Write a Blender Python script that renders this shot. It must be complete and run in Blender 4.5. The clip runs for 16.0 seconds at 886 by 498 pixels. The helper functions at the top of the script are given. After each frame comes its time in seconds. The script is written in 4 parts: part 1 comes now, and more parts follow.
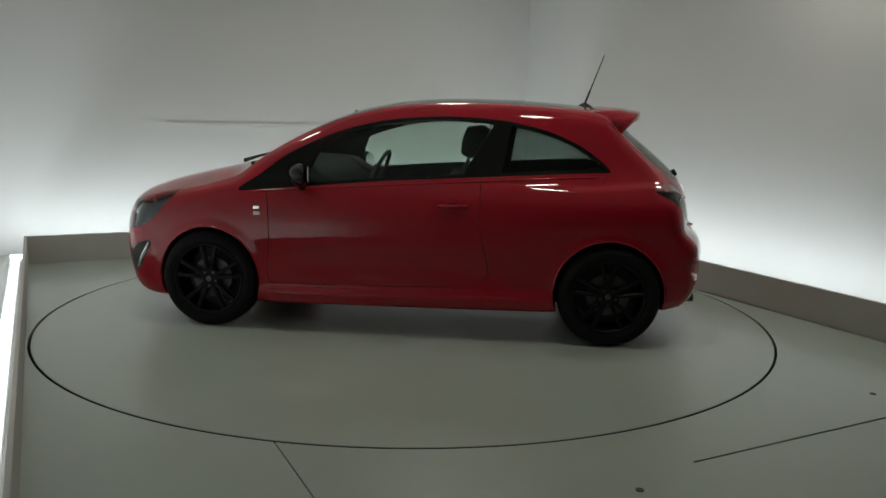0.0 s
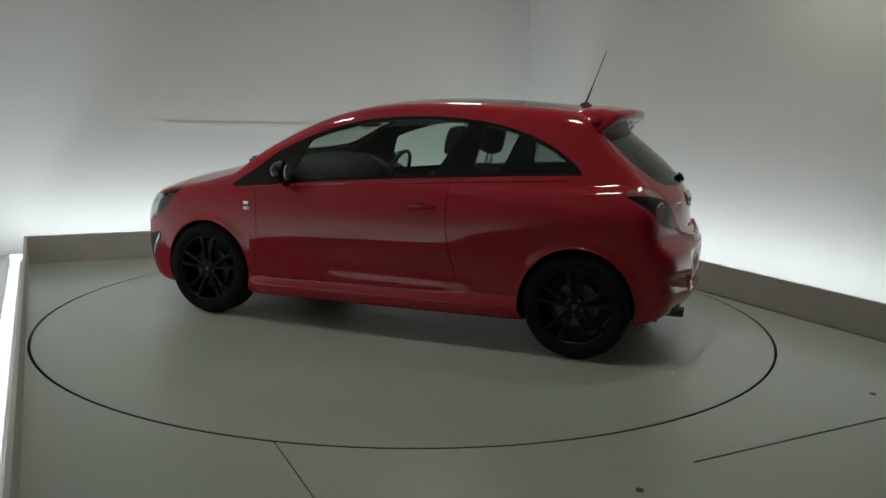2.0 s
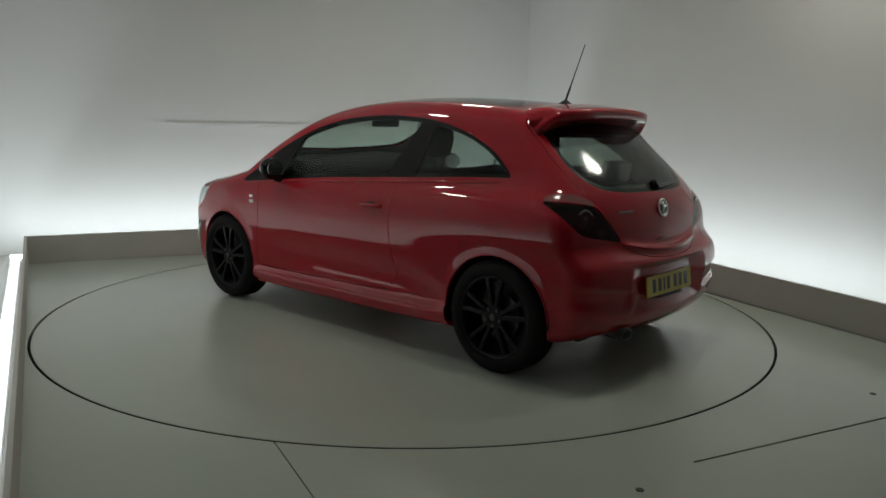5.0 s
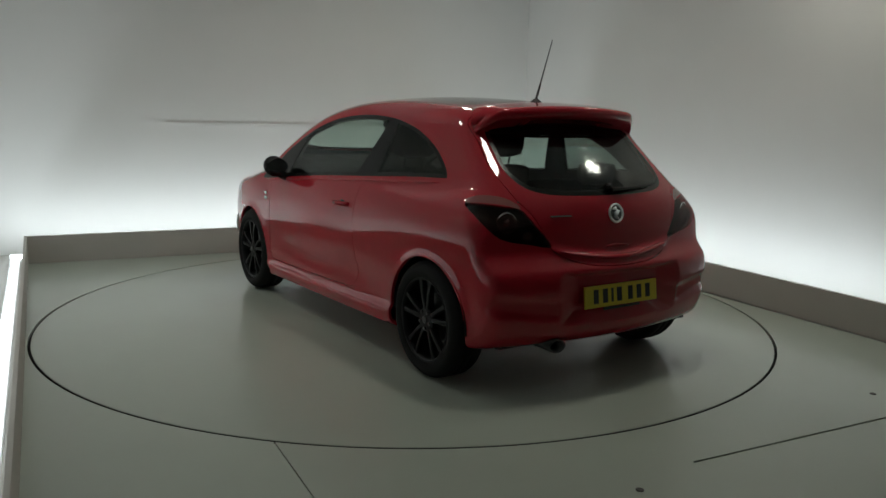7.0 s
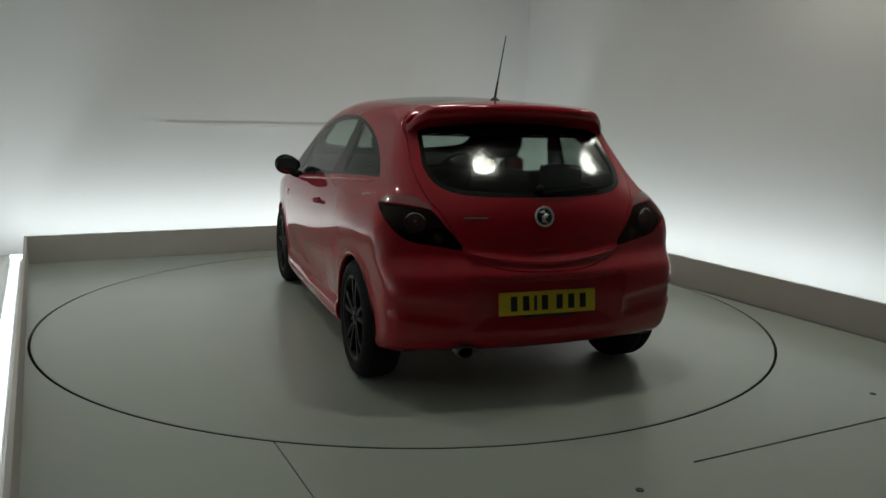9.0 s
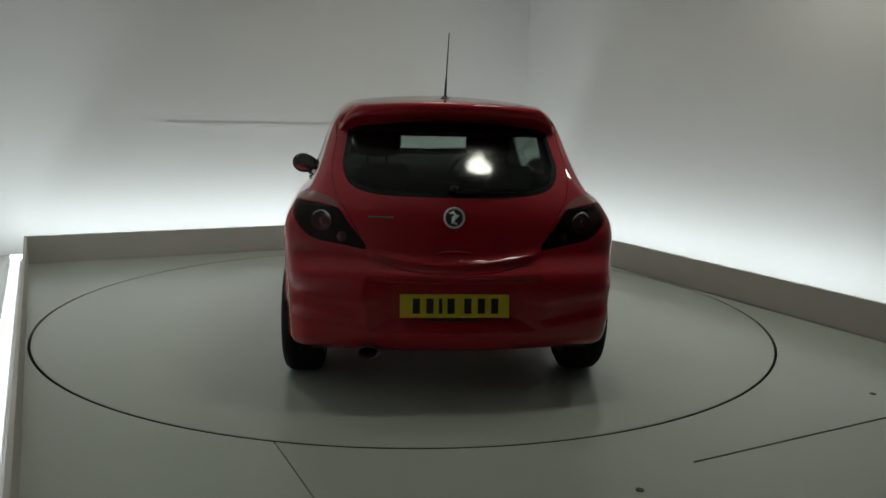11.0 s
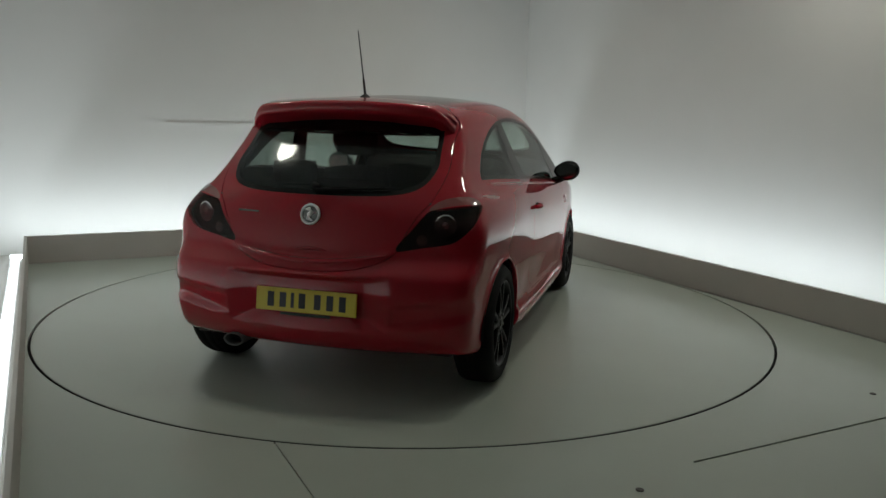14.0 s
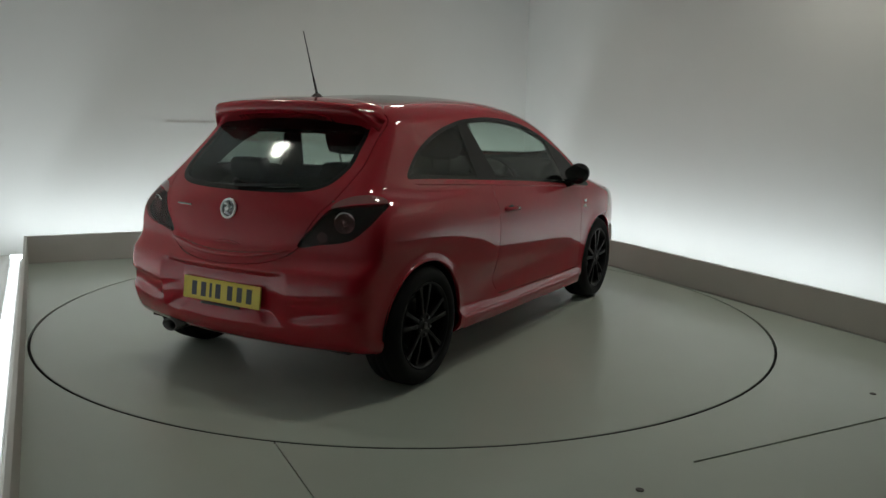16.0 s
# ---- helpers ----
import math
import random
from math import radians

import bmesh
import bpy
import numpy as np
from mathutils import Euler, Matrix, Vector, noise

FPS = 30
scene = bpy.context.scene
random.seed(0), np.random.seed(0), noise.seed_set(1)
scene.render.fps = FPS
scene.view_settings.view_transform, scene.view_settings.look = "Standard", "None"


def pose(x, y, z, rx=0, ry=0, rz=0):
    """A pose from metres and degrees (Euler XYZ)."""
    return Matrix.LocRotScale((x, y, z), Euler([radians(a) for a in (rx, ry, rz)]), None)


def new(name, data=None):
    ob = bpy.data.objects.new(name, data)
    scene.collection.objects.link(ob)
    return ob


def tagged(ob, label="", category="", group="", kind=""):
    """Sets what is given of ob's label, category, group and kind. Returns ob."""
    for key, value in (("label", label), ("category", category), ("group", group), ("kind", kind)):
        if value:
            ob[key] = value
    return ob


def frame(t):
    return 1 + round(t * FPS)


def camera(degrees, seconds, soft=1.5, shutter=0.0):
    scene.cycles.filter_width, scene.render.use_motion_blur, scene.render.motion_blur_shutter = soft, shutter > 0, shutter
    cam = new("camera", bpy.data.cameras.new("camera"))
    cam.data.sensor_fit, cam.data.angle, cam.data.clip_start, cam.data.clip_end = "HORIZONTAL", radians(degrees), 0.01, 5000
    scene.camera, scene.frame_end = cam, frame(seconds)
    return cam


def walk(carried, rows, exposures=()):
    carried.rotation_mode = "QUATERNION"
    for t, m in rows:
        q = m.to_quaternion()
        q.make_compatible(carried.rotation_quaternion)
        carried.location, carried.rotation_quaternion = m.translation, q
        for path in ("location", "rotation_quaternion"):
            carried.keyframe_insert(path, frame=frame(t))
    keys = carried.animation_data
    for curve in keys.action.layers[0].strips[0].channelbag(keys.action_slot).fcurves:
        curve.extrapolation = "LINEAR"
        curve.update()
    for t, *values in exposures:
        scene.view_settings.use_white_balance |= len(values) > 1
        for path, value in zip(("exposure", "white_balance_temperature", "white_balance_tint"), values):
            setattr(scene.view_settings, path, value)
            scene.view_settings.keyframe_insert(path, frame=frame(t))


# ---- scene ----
cam = camera(58.07, 16.0, soft=1.5)
CAM = pose(0, -5.58, 1.375, 90 - 9.535, 0, -2.337) @ pose(0, 0, 0, 0, 0, 1.301)
walk(cam, [(0.0, CAM), (16.0, CAM)])
scene.view_settings.exposure = 0.0

# ---- plan: a square bay turned by BAY degrees round the turntable's axis ----
BAY = 24.6
R_DISC = 2.429
X_LEFT, X_RIGHT, Y_BACK, Y_FRONT = -2.45, 2.47, 2.725, -2.8
SKIRT_H, GAP = 0.245, 0.50
CEIL = 3.3
ROOM = pose(0, 0, 0, 0, 0, BAY)

# ---- light ----
world = bpy.data.worlds.new("world")
scene.world = world
world.use_nodes = True
world.node_tree.nodes["Background"].inputs[0].default_value = (0.5, 0.55, 0.6, 1)
world.node_tree.nodes["Background"].inputs[1].default_value = 0.02


def strip_light(name, a, b, length, turn, watts, lean):
    data = bpy.data.lights.new(name, "AREA")
    data.shape, data.size, data.size_y = "RECTANGLE", length, 0.05
    data.energy, data.color = watts, (0.88, 0.99, 1.04)
    ob = new(name, data)
    ob.matrix_world = ROOM @ pose(a, b, 0.085, 0, 0, turn) @ pose(0, 0, 0, 180 + lean, 0, 0)
    return ob


STRIP = 4.5
OFF = 0.105
LEAN = -16
strip_light("strip_light_back", 0.01, Y_BACK + OFF, 5.3, 0, STRIP * 5.3, LEAN)
strip_light("strip_light_right", X_RIGHT + OFF, 0.45, 4.7, 90, STRIP * 4.1, -LEAN)
strip_light("strip_light_left", X_LEFT - OFF, 0.15, 5.3, 90, STRIP * 5.3, LEAN)

# The fourth lamp is added to brighten the top of the back wall.
LAMPS = ((0.15, -1.60), (2.30, -1.30), (-1.90, 0.45), (0.95, 1.45))
LAMP_POWER = 33.0

# ---- materials ----


def material(name, color, rough=0.5, metal=0.0, vary=0.0, scale=6.0, bump=0.0, bump_scale=120.0, coat=0.0,
             coat_rough=0.03, stain=0.0, spec=0.5, trans=0.0, emit=0.0, emit_color=(1, 1, 1), rough_vary=0.0):
    m = bpy.data.materials.new(name)
    m.use_nodes = True
    nt = m.node_tree
    b = nt.nodes["Principled BSDF"]
    b.inputs["Base Color"].default_value = (*color, 1)
    b.inputs["Roughness"].default_value = rough
    b.inputs["Metallic"].default_value = metal
    b.inputs["Coat Weight"].default_value = coat
    b.inputs["Coat Roughness"].default_value = coat_rough
    b.inputs["Specular IOR Level"].default_value = spec
    b.inputs["Transmission Weight"].default_value = trans
    if emit:
        b.inputs["Emission Color"].default_value = (*emit_color, 1)
        b.inputs["Emission Strength"].default_value = emit
    geo = nt.nodes.new("ShaderNodeTexCoord")
    if vary or stain or rough_vary:
        n1 = nt.nodes.new("ShaderNodeTexNoise")
        n1.inputs["Scale"].default_value = scale
        n1.inputs["Detail"].default_value = 6
        nt.links.new(geo.outputs["Object"], n1.inputs["Vector"])
        n2 = nt.nodes.new("ShaderNodeTexNoise")
        n2.inputs["Scale"].default_value = scale * 0.16
        n2.inputs["Detail"].default_value = 3
        nt.links.new(geo.outputs["Object"], n2.inputs["Vector"])
        mix = nt.nodes.new("ShaderNodeMath")
        mix.operation = "MULTIPLY_ADD"
        mix.inputs[1].default_value = stain / max(vary, 1e-6)
        nt.links.new(n2.outputs["Fac"], mix.inputs[0])
        nt.links.new(n1.outputs["Fac"], mix.inputs[2])
        ramp = nt.nodes.new("ShaderNodeMapRange")
        total = 1 + stain / max(vary, 1e-6)
        ramp.inputs["From Min"].default_value = 0.15 * total
        ramp.inputs["From Max"].default_value = 0.85 * total
        ramp.inputs["To Min"].default_value = 1 - vary - stain
        ramp.inputs["To Max"].default_value = 1 + vary + stain
        nt.links.new(mix.outputs[0], ramp.inputs["Value"])
        tint = nt.nodes.new("ShaderNodeVectorMath")
        tint.operation = "SCALE"
        tint.inputs[0].default_value = color
        nt.links.new(ramp.outputs[0], tint.inputs["Scale"])
        nt.links.new(tint.outputs[0], b.inputs["Base Color"])
        if rough_vary:
            rr = nt.nodes.new("ShaderNodeMapRange")
            rr.inputs["From Min"].default_value = 0.15
            rr.inputs["From Max"].default_value = 0.85
            rr.inputs["To Min"].default_value = rough - rough_vary
            rr.inputs["To Max"].default_value = rough + rough_vary
            nt.links.new(n2.outputs["Fac"], rr.inputs["Value"])
            nt.links.new(rr.outputs[0], b.inputs["Roughness"])
    if bump:
        n3 = nt.nodes.new("ShaderNodeTexNoise")
        n3.inputs["Scale"].default_value = bump_scale
        n3.inputs["Detail"].default_value = 4
        nt.links.new(geo.outputs["Object"], n3.inputs["Vector"])
        bp = nt.nodes.new("ShaderNodeBump")
        bp.inputs["Strength"].default_value = bump
        bp.inputs["Distance"].default_value = 0.002
        nt.links.new(n3.outputs["Fac"], bp.inputs["Height"])
        nt.links.new(bp.outputs[0], b.inputs["Normal"])
    return m


def glass(name, tint, rough=0.0):
    """Solid tinted glass for panes a few millimetres thick."""
    m = bpy.data.materials.new(name)
    m.use_nodes = True
    nt = m.node_tree
    nt.nodes.clear()
    out = nt.nodes.new("ShaderNodeOutputMaterial")
    tr = nt.nodes.new("ShaderNodeBsdfTransparent")
    tr.inputs[0].default_value = (*[math.sqrt(c) for c in tint], 1)
    gl = nt.nodes.new("ShaderNodeBsdfGlossy")
    gl.inputs["Roughness"].default_value = rough
    lw = nt.nodes.new("ShaderNodeLayerWeight")
    lw.inputs["Blend"].default_value = 0.5
    pw = nt.nodes.new("ShaderNodeMath")
    pw.operation = "POWER"
    pw.inputs[1].default_value = 5.0
    ma = nt.nodes.new("ShaderNodeMath")
    ma.operation = "MULTIPLY_ADD"
    ma.inputs[1].default_value = 0.75
    ma.inputs[2].default_value = 0.028
    mx = nt.nodes.new("ShaderNodeMixShader")
    nt.links.new(lw.outputs["Facing"], pw.inputs[0])
    nt.links.new(pw.outputs[0], ma.inputs[0])
    nt.links.new(ma.outputs[0], mx.inputs[0])
    nt.links.new(tr.outputs[0], mx.inputs[1])
    nt.links.new(gl.outputs[0], mx.inputs[2])
    nt.links.new(mx.outputs[0], out.inputs[0])
    return m


WALL = material("painted_wall", (0.56, 0.555, 0.535), 0.75, vary=0.015, stain=0.02, scale=3, bump=0.15, bump_scale=90)
CEILING = material("ceiling_paint", (0.60, 0.60, 0.58), 0.8, vary=0.02, scale=4)
FLOOR = material("painted_floor", (0.385, 0.425, 0.37), 0.30, vary=0.05, scale=1.6, bump=0.05, bump_scale=25)
DISC = material("turntable_paint", (0.385, 0.425, 0.37), 0.29, vary=0.05, scale=1.6, bump=0.05, bump_scale=25)
SKIRT = material("grey_board", (0.44, 0.42, 0.39), 0.6, vary=0.03, stain=0.05, scale=5, bump=0.1)
# Near-black for the shade in gaps and hollows, and for the rubber edge.
PIT = material("dark_gap", (0.006, 0.006, 0.006), 0.9, vary=0.2, scale=20)
TUBE = material("lit_tube", (0.9, 0.9, 0.9), 0.4, emit=6.0, emit_color=(0.88, 0.99, 1.04))
LAMP_GLOW = material("lamp_glow", (0.9, 0.9, 0.9), 0.4, emit=LAMP_POWER, emit_color=(1.0, 0.99, 0.87))
BOLT = material("dark_steel", (0.06, 0.055, 0.05), 0.5, metal=0.6, vary=0.2, scale=40)
DARKWALL = material("dark_wall", (0.10, 0.10, 0.10), 0.8, vary=0.05, scale=3)

RED = material("red_paint", (0.335, 0.006, 0.017), 0.6, vary=0.02, scale=30, coat=1.0, coat_rough=0.028, spec=0.05)
BLACK_GLOSS = material("gloss_black", (0.005, 0.005, 0.006), 0.10, vary=0.1, scale=30, spec=0.4)
BLACK_TRIM = material("black_trim", (0.006, 0.006, 0.006), 0.22, vary=0.1, scale=40, spec=0.25)
PLASTIC = material("matt_black_plastic", (0.018, 0.018, 0.018), 0.6, vary=0.15, scale=60, bump=0.2, bump_scale=400)
INTERIOR = material("cabin_plastic", (0.007, 0.007, 0.007), 0.7, vary=0.15, scale=60, bump=0.2, bump_scale=400, spec=0.2)
RUBBER = material("tyre_rubber", (0.007, 0.007, 0.007), 0.8, vary=0.2, scale=30, bump=0.2, bump_scale=200, spec=0.2)
FABRIC = material("seat_fabric", (0.012, 0.012, 0.013), 0.9, vary=0.2, scale=80, bump=0.4, bump_scale=500)
LINING = material("headlining", (0.20, 0.20, 0.19), 0.9, vary=0.05, scale=30)
WHEEL_BLACK = material("wheel_black", (0.005, 0.005, 0.006), 0.38, vary=0.1, scale=30, spec=0.18)
EMBLEM = material("emblem_chrome", (0.80, 0.80, 0.81), 0.30, metal=1.0, vary=0.05, scale=40)
CHROME = material("chrome", (0.75, 0.75, 0.76), 0.12, metal=1.0, vary=0.05, scale=40)
STEEL = material("brake_steel", (0.10, 0.10, 0.10), 0.35, metal=1.0, vary=0.15, scale=60)
LAMP_DARK = material("smoked_lens", (0.014, 0.008, 0.008), 0.10, vary=0.2, scale=20, coat=1.0, coat_rough=0.02)
LAMP_INNER = material("lamp_inner", (0.020, 0.006, 0.006), 0.6, vary=0.2, scale=20, spec=0.15)
LAMP_SMOKE = material("lamp_smoke", (0.07, 0.07, 0.075), 0.35, metal=0.6, vary=0.2, scale=20)
# Red lens with the wall's pale reflection partly put into its colour.
LAMP_SHEEN = material("sheen_lens", (0.24, 0.07, 0.07), 0.15, vary=0.1, scale=20, coat=1.0)
LAMP_CLEAR = material("lamp_silver", (0.20, 0.21, 0.21), 0.25, metal=0.8, vary=0.2, scale=20, coat=1.0)
YELLOW = material("plate_yellow", (0.62, 0.48, 0.03), 0.4, vary=0.03, scale=30)
WHITE = material("white_badge", (0.75, 0.75, 0.75), 0.4, vary=0.03, scale=30)
INK = material("black_ink", (0.012, 0.012, 0.012), 0.45, vary=0.1, scale=30)
PANE = glass("tinted_pane", (0.70, 0.79, 0.74))
PRIVACY = glass("privacy_pane", (0.36, 0.42, 0.39))
REAR_PANE = glass("rear_pane", (0.46, 0.53, 0.49), 0.10)
LENS_RED = glass("smoked_red_lens", (0.38, 0.24, 0.24))
LENS_CLEAR = glass("clear_lens", (0.85, 0.88, 0.88))

# ---- mesh helpers ----


def part(name, bm, mat, parent=None, label="", smooth=False, m=None):
    if smooth:
        for f in bm.faces:
            f.smooth = True
    me = bpy.data.meshes.new(name)
    bm.to_mesh(me)
    bm.free()
    me.materials.append(mat)
    ob = new(name, me)
    if parent:
        ob.parent = parent
    if m is not None:
        ob.matrix_local = m
    if label:
        tagged(ob, label)
    return ob


def box(bm, x0, x1, y0, y1, z0, z1, bevel=0.0, seg=2, m=None):
    r = bmesh.ops.create_cube(bm, size=1, matrix=Matrix.Translation(((x0 + x1) / 2, (y0 + y1) / 2, (z0 + z1) / 2))
                              @ Matrix.Diagonal((x1 - x0, y1 - y0, z1 - z0, 1)))
    vs = r["verts"]
    if bevel:
        es = list({e for v in vs for e in v.link_edges})
        r = bmesh.ops.bevel(bm, geom=es, offset=bevel, segments=seg, affect="EDGES", profile=0.5)
        vs = list({v for f in r["faces"] for v in f.verts} | {v for v in vs if v.is_valid})
    if m is not None:
        bmesh.ops.transform(bm, matrix=m, verts=[v for v in vs if v.is_valid])
    return bm


def tube(bm, pts, radius, n=10, closed=False):
    """A round bar along points; radius may be one number or a list."""
    pts = [Vector(p) for p in pts]
    k = len(pts)
    rad = radius if isinstance(radius, (list, tuple)) else [radius] * k
    rings = []
    for i, p in enumerate(pts):
        a = pts[i - 1] if (closed or i > 0) else p
        c = pts[(i + 1) % k] if (closed or i < k - 1) else p
        d = (c - a).normalized()
        u = d.cross(Vector((0.13, 0.31, 0.94)))
        if u.length < 1e-3:
            u = d.cross(Vector((1, 0, 0)))
        u.normalize()
        w = d.cross(u)
        rings.append([bm.verts.new(p + rad[i] * (math.cos(2 * math.pi * j / n) * u + math.sin(2 * math.pi * j / n) * w))
                      for j in range(n)])
    for i in range(k if closed else k - 1):
        A, B = rings[i], rings[(i + 1) % k]
        for j in range(n):
            bm.faces.new((A[j], A[(j + 1) % n], B[(j + 1) % n], B[j]))
    if not closed:
        bm.faces.new(rings[0][::-1])
        bm.faces.new(rings[-1])
    return bm


def lathe(bm, prof, n=48, axis="Y", closed=False):
    """Turns a profile of (radius, offset) about the axis."""
    rings = []
    for r, o in prof:
        ring = []
        for j in range(n):
            a = 2 * math.pi * j / n
            c, s = r * math.cos(a), r * math.sin(a)
            ring.append(bm.verts.new((c, o, s) if axis == "Y" else (c, s, o)))
        rings.append(ring)
    k = len(rings)
    for i in range(k if closed else k - 1):
        A, B = rings[i], rings[(i + 1) % k]
        for j in range(n):
            bm.faces.new((A[j], B[j], B[(j + 1) % n], A[(j + 1) % n]))
    if not closed:
        if prof[0][0] > 1e-4:
            bm.faces.new(rings[0])
        if prof[-1][0] > 1e-4:
            bm.faces.new(rings[-1][::-1])
    bmesh.ops.remove_doubles(bm, verts=bm.verts, dist=1e-5)
    bmesh.ops.recalc_face_normals(bm, faces=bm.faces)
    return bm


# ---- the bay ----


def structure(name, bm, mat, label, m=ROOM):
    ob = part(name, bm, mat)
    ob.matrix_world = m
    return tagged(ob, label, name.split("_")[0], kind="structure")


def plate(bm, cols, z0=-0.02, z1=0.0):
    """A slab over columns (a, low b, high b) laid side by side."""
    top = [(bm.verts.new((a, lo, z1)), bm.verts.new((a, hi, z1))) for a, lo, hi in cols]
    bot = [(bm.verts.new((a, lo, z0)), bm.verts.new((a, hi, z0))) for a, lo, hi in cols]
    n = len(cols)
    for i in range(n - 1):
        bm.faces.new((top[i][0], top[i + 1][0], top[i + 1][1], top[i][1]))
        bm.faces.new((top[i][0], bot[i][0], bot[i + 1][0], top[i + 1][0]))
        bm.faces.new((top[i][1], top[i + 1][1], bot[i + 1][1], bot[i][1]))
    bm.faces.new((top[0][0], top[0][1], bot[0][1], bot[0][0]))
    bm.faces.new((top[-1][0], bot[-1][0], bot[-1][1], top[-1][1]))
    return bm


def edge_b(a, r):
    return math.sqrt(max(r * r - a * a, 0.0))


def columns(a0, a1, n=90):
    """Columns that crowd where the disc's edge runs steep."""
    t0, t1 = math.asin(max(-1, min(1, a0 / HOLE))), math.asin(max(-1, min(1, a1 / HOLE)))
    s = [HOLE * math.sin(t0 + (t1 - t0) * i / n) for i in range(n + 1)]
    if a0 < -HOLE:
        s = [a0] + s
    if a1 > HOLE:
        s = s + [a1]
    return s


SEAM = 0.006
HOLE = R_DISC + 0.011
FAR = -8.0
SEAM_L, SEAM_R = -1.50, 0.0

floor = structure("floor", box(bmesh.new(), X_LEFT - 1.2, X_RIGHT + 1.2, FAR, Y_BACK + 1.2, -0.12, -0.06), PIT,
                  "dark sub-floor under the grey painted panels")
rear_cols = [(a, edge_b(a, HOLE), Y_BACK - 0.005) for a in columns(X_LEFT, X_RIGHT - 0.016, 140)]
part("floor_panel", plate(bmesh.new(), rear_cols), FLOOR, floor)
part("floor_panel", plate(bmesh.new(), [(a, Y_FRONT, -edge_b(a, HOLE)) for a in columns(X_LEFT, SEAM_L - SEAM / 2, 60)]), FLOOR, floor)
part("floor_panel", plate(bmesh.new(), [(a, FAR, -edge_b(a, HOLE)) for a in columns(SEAM_L + SEAM / 2, SEAM_R, 60)]), FLOOR, floor)
part("floor_panel", plate(bmesh.new(), [(a, Y_FRONT, -edge_b(a, HOLE)) for a in columns(SEAM_R, X_RIGHT - 0.016, 80)]), FLOOR, floor)
part("floor_panel", box(bmesh.new(), SEAM_R - 0.0014, X_RIGHT + 1.2, FAR, Y_FRONT - SEAM * 2.2, -0.02, 0.0), FLOOR, floor)
part("floor_panel", box(bmesh.new(), X_LEFT - 1.2, SEAM_L - SEAM / 2, FAR, Y_FRONT - SEAM, -0.02, 0.0), FLOOR, floor)

# channels behind the skirts
part("floor_channel", box(bmesh.new(), X_LEFT - 1.2, X_RIGHT + 1.2, Y_BACK + 0.03, Y_BACK + 1.2, -0.02, 0.0), WALL, floor)
part("floor_channel", box(bmesh.new(), X_RIGHT + 0.03, X_RIGHT + 1.2, Y_FRONT, Y_BACK + 0.028, -0.02, 0.0), WALL, floor)
part("floor_channel", box(bmesh.new(), X_LEFT - 1.2, X_LEFT - 0.03, Y_FRONT, Y_BACK + 0.028, -0.02, 0.0), WALL, floor)

T = 0.022
structure("skirt_back", box(bmesh.new(), X_LEFT - T, X_RIGHT + T, Y_BACK, Y_BACK + T, 0.0, SKIRT_H, 0.003), SKIRT,
          "low grey board along the back of the bay")
structure("skirt_right", box(bmesh.new(), X_RIGHT, X_RIGHT + T, Y_FRONT, Y_BACK - 0.002, 0.0, SKIRT_H, 0.003), SKIRT,
          "low grey board hiding the strip light")
structure("skirt_left", box(bmesh.new(), X_LEFT - T, X_LEFT, Y_FRONT, Y_BACK - 0.002, 0.0, SKIRT_H, 0.003), SKIRT,
          "low grey board hiding the strip light")

# back wall in panels with narrow joints
WB = Y_BACK + GAP
WR, WL = X_RIGHT + GAP, X_LEFT - GAP
wall_back = structure("wall_back", box(bmesh.new(), WL - 0.2, WR + 0.2, WB + 0.004, WB + 0.2, 0.0, CEIL), WALL,
                      "pale grey painted studio back wall")
part("wall_panel", box(bmesh.new(), -1.18, 1.25, WB + 0.0022, WB + 0.006, 0.0, 1.245), WALL, wall_back)
part("panel_ledge", box(bmesh.new(), -1.18, 1.25, WB - 0.003, WB + 0.0021, 1.222, 1.246), WALL, wall_back)
structure("wall_right", box(bmesh.new(), WR, WR + 0.2, FAR, WB + 0.003, 0.0, CEIL), WALL, "pale grey painted studio side wall")
structure("wall_left", box(bmesh.new(), WL - 0.2, WL, FAR, WB + 0.003, 0.0, CEIL), WALL, "pale grey painted studio side wall")
# Unseen wall behind the camera, added to keep that side and its reflections dark.
structure("wall_front", box(bmesh.new(), WL - 0.2, WR + 0.2, FAR - 0.2, FAR, 0.0, CEIL), DARKWALL, "unseen dark wall added to close the front of the studio")
structure("ceiling", box(bmesh.new(), WL - 0.2, WR + 0.2, FAR - 0.2, WB + 0.2, CEIL, CEIL + 0.1), CEILING, "plain pale studio ceiling")

# ---- turntable ----
turntable = tagged(new("turntable"), "round grey painted turntable flush with the floor", "turntable")
bm = bmesh.new()
lathe(bm, [(0.0, -0.02), (R_DISC - 0.006, -0.02), (R_DISC - 0.006, -0.001), (R_DISC - 0.0075, 0.0), (0.0, 0.0)], 192, "Z")
part("deck", bm, DISC, turntable, "grey painted turntable deck")
bm = bmesh.new()
lathe(bm, [(R_DISC - 0.0055, -0.02), (R_DISC, -0.02), (R_DISC, -0.003), (R_DISC - 0.0055, -0.003)], 192, "Z", closed=True)
part("edge_ring", bm, PIT, turntable, "black rubber edge")

# ---- small floor fittings and lights of the bay ----


def floor_bolt(a, b):
    bm = bmesh.new()
    lathe(bm, [(0.0, 0.0), (0.016, 0.0), (0.016, 0.003), (0.011, 0.005), (0.0, 0.005)], 20, "Z")
    ob = part("floor_bolt", bm, BOLT)
    ob.matrix_world = ROOM @ pose(a, b, 0.0)
    return tagged(ob, "small dark bolt head in the grey floor", "bolt", "bolts in the floor")


floor_bolt(1.47, -2.56)
floor_bolt(-0.37, -2.91)


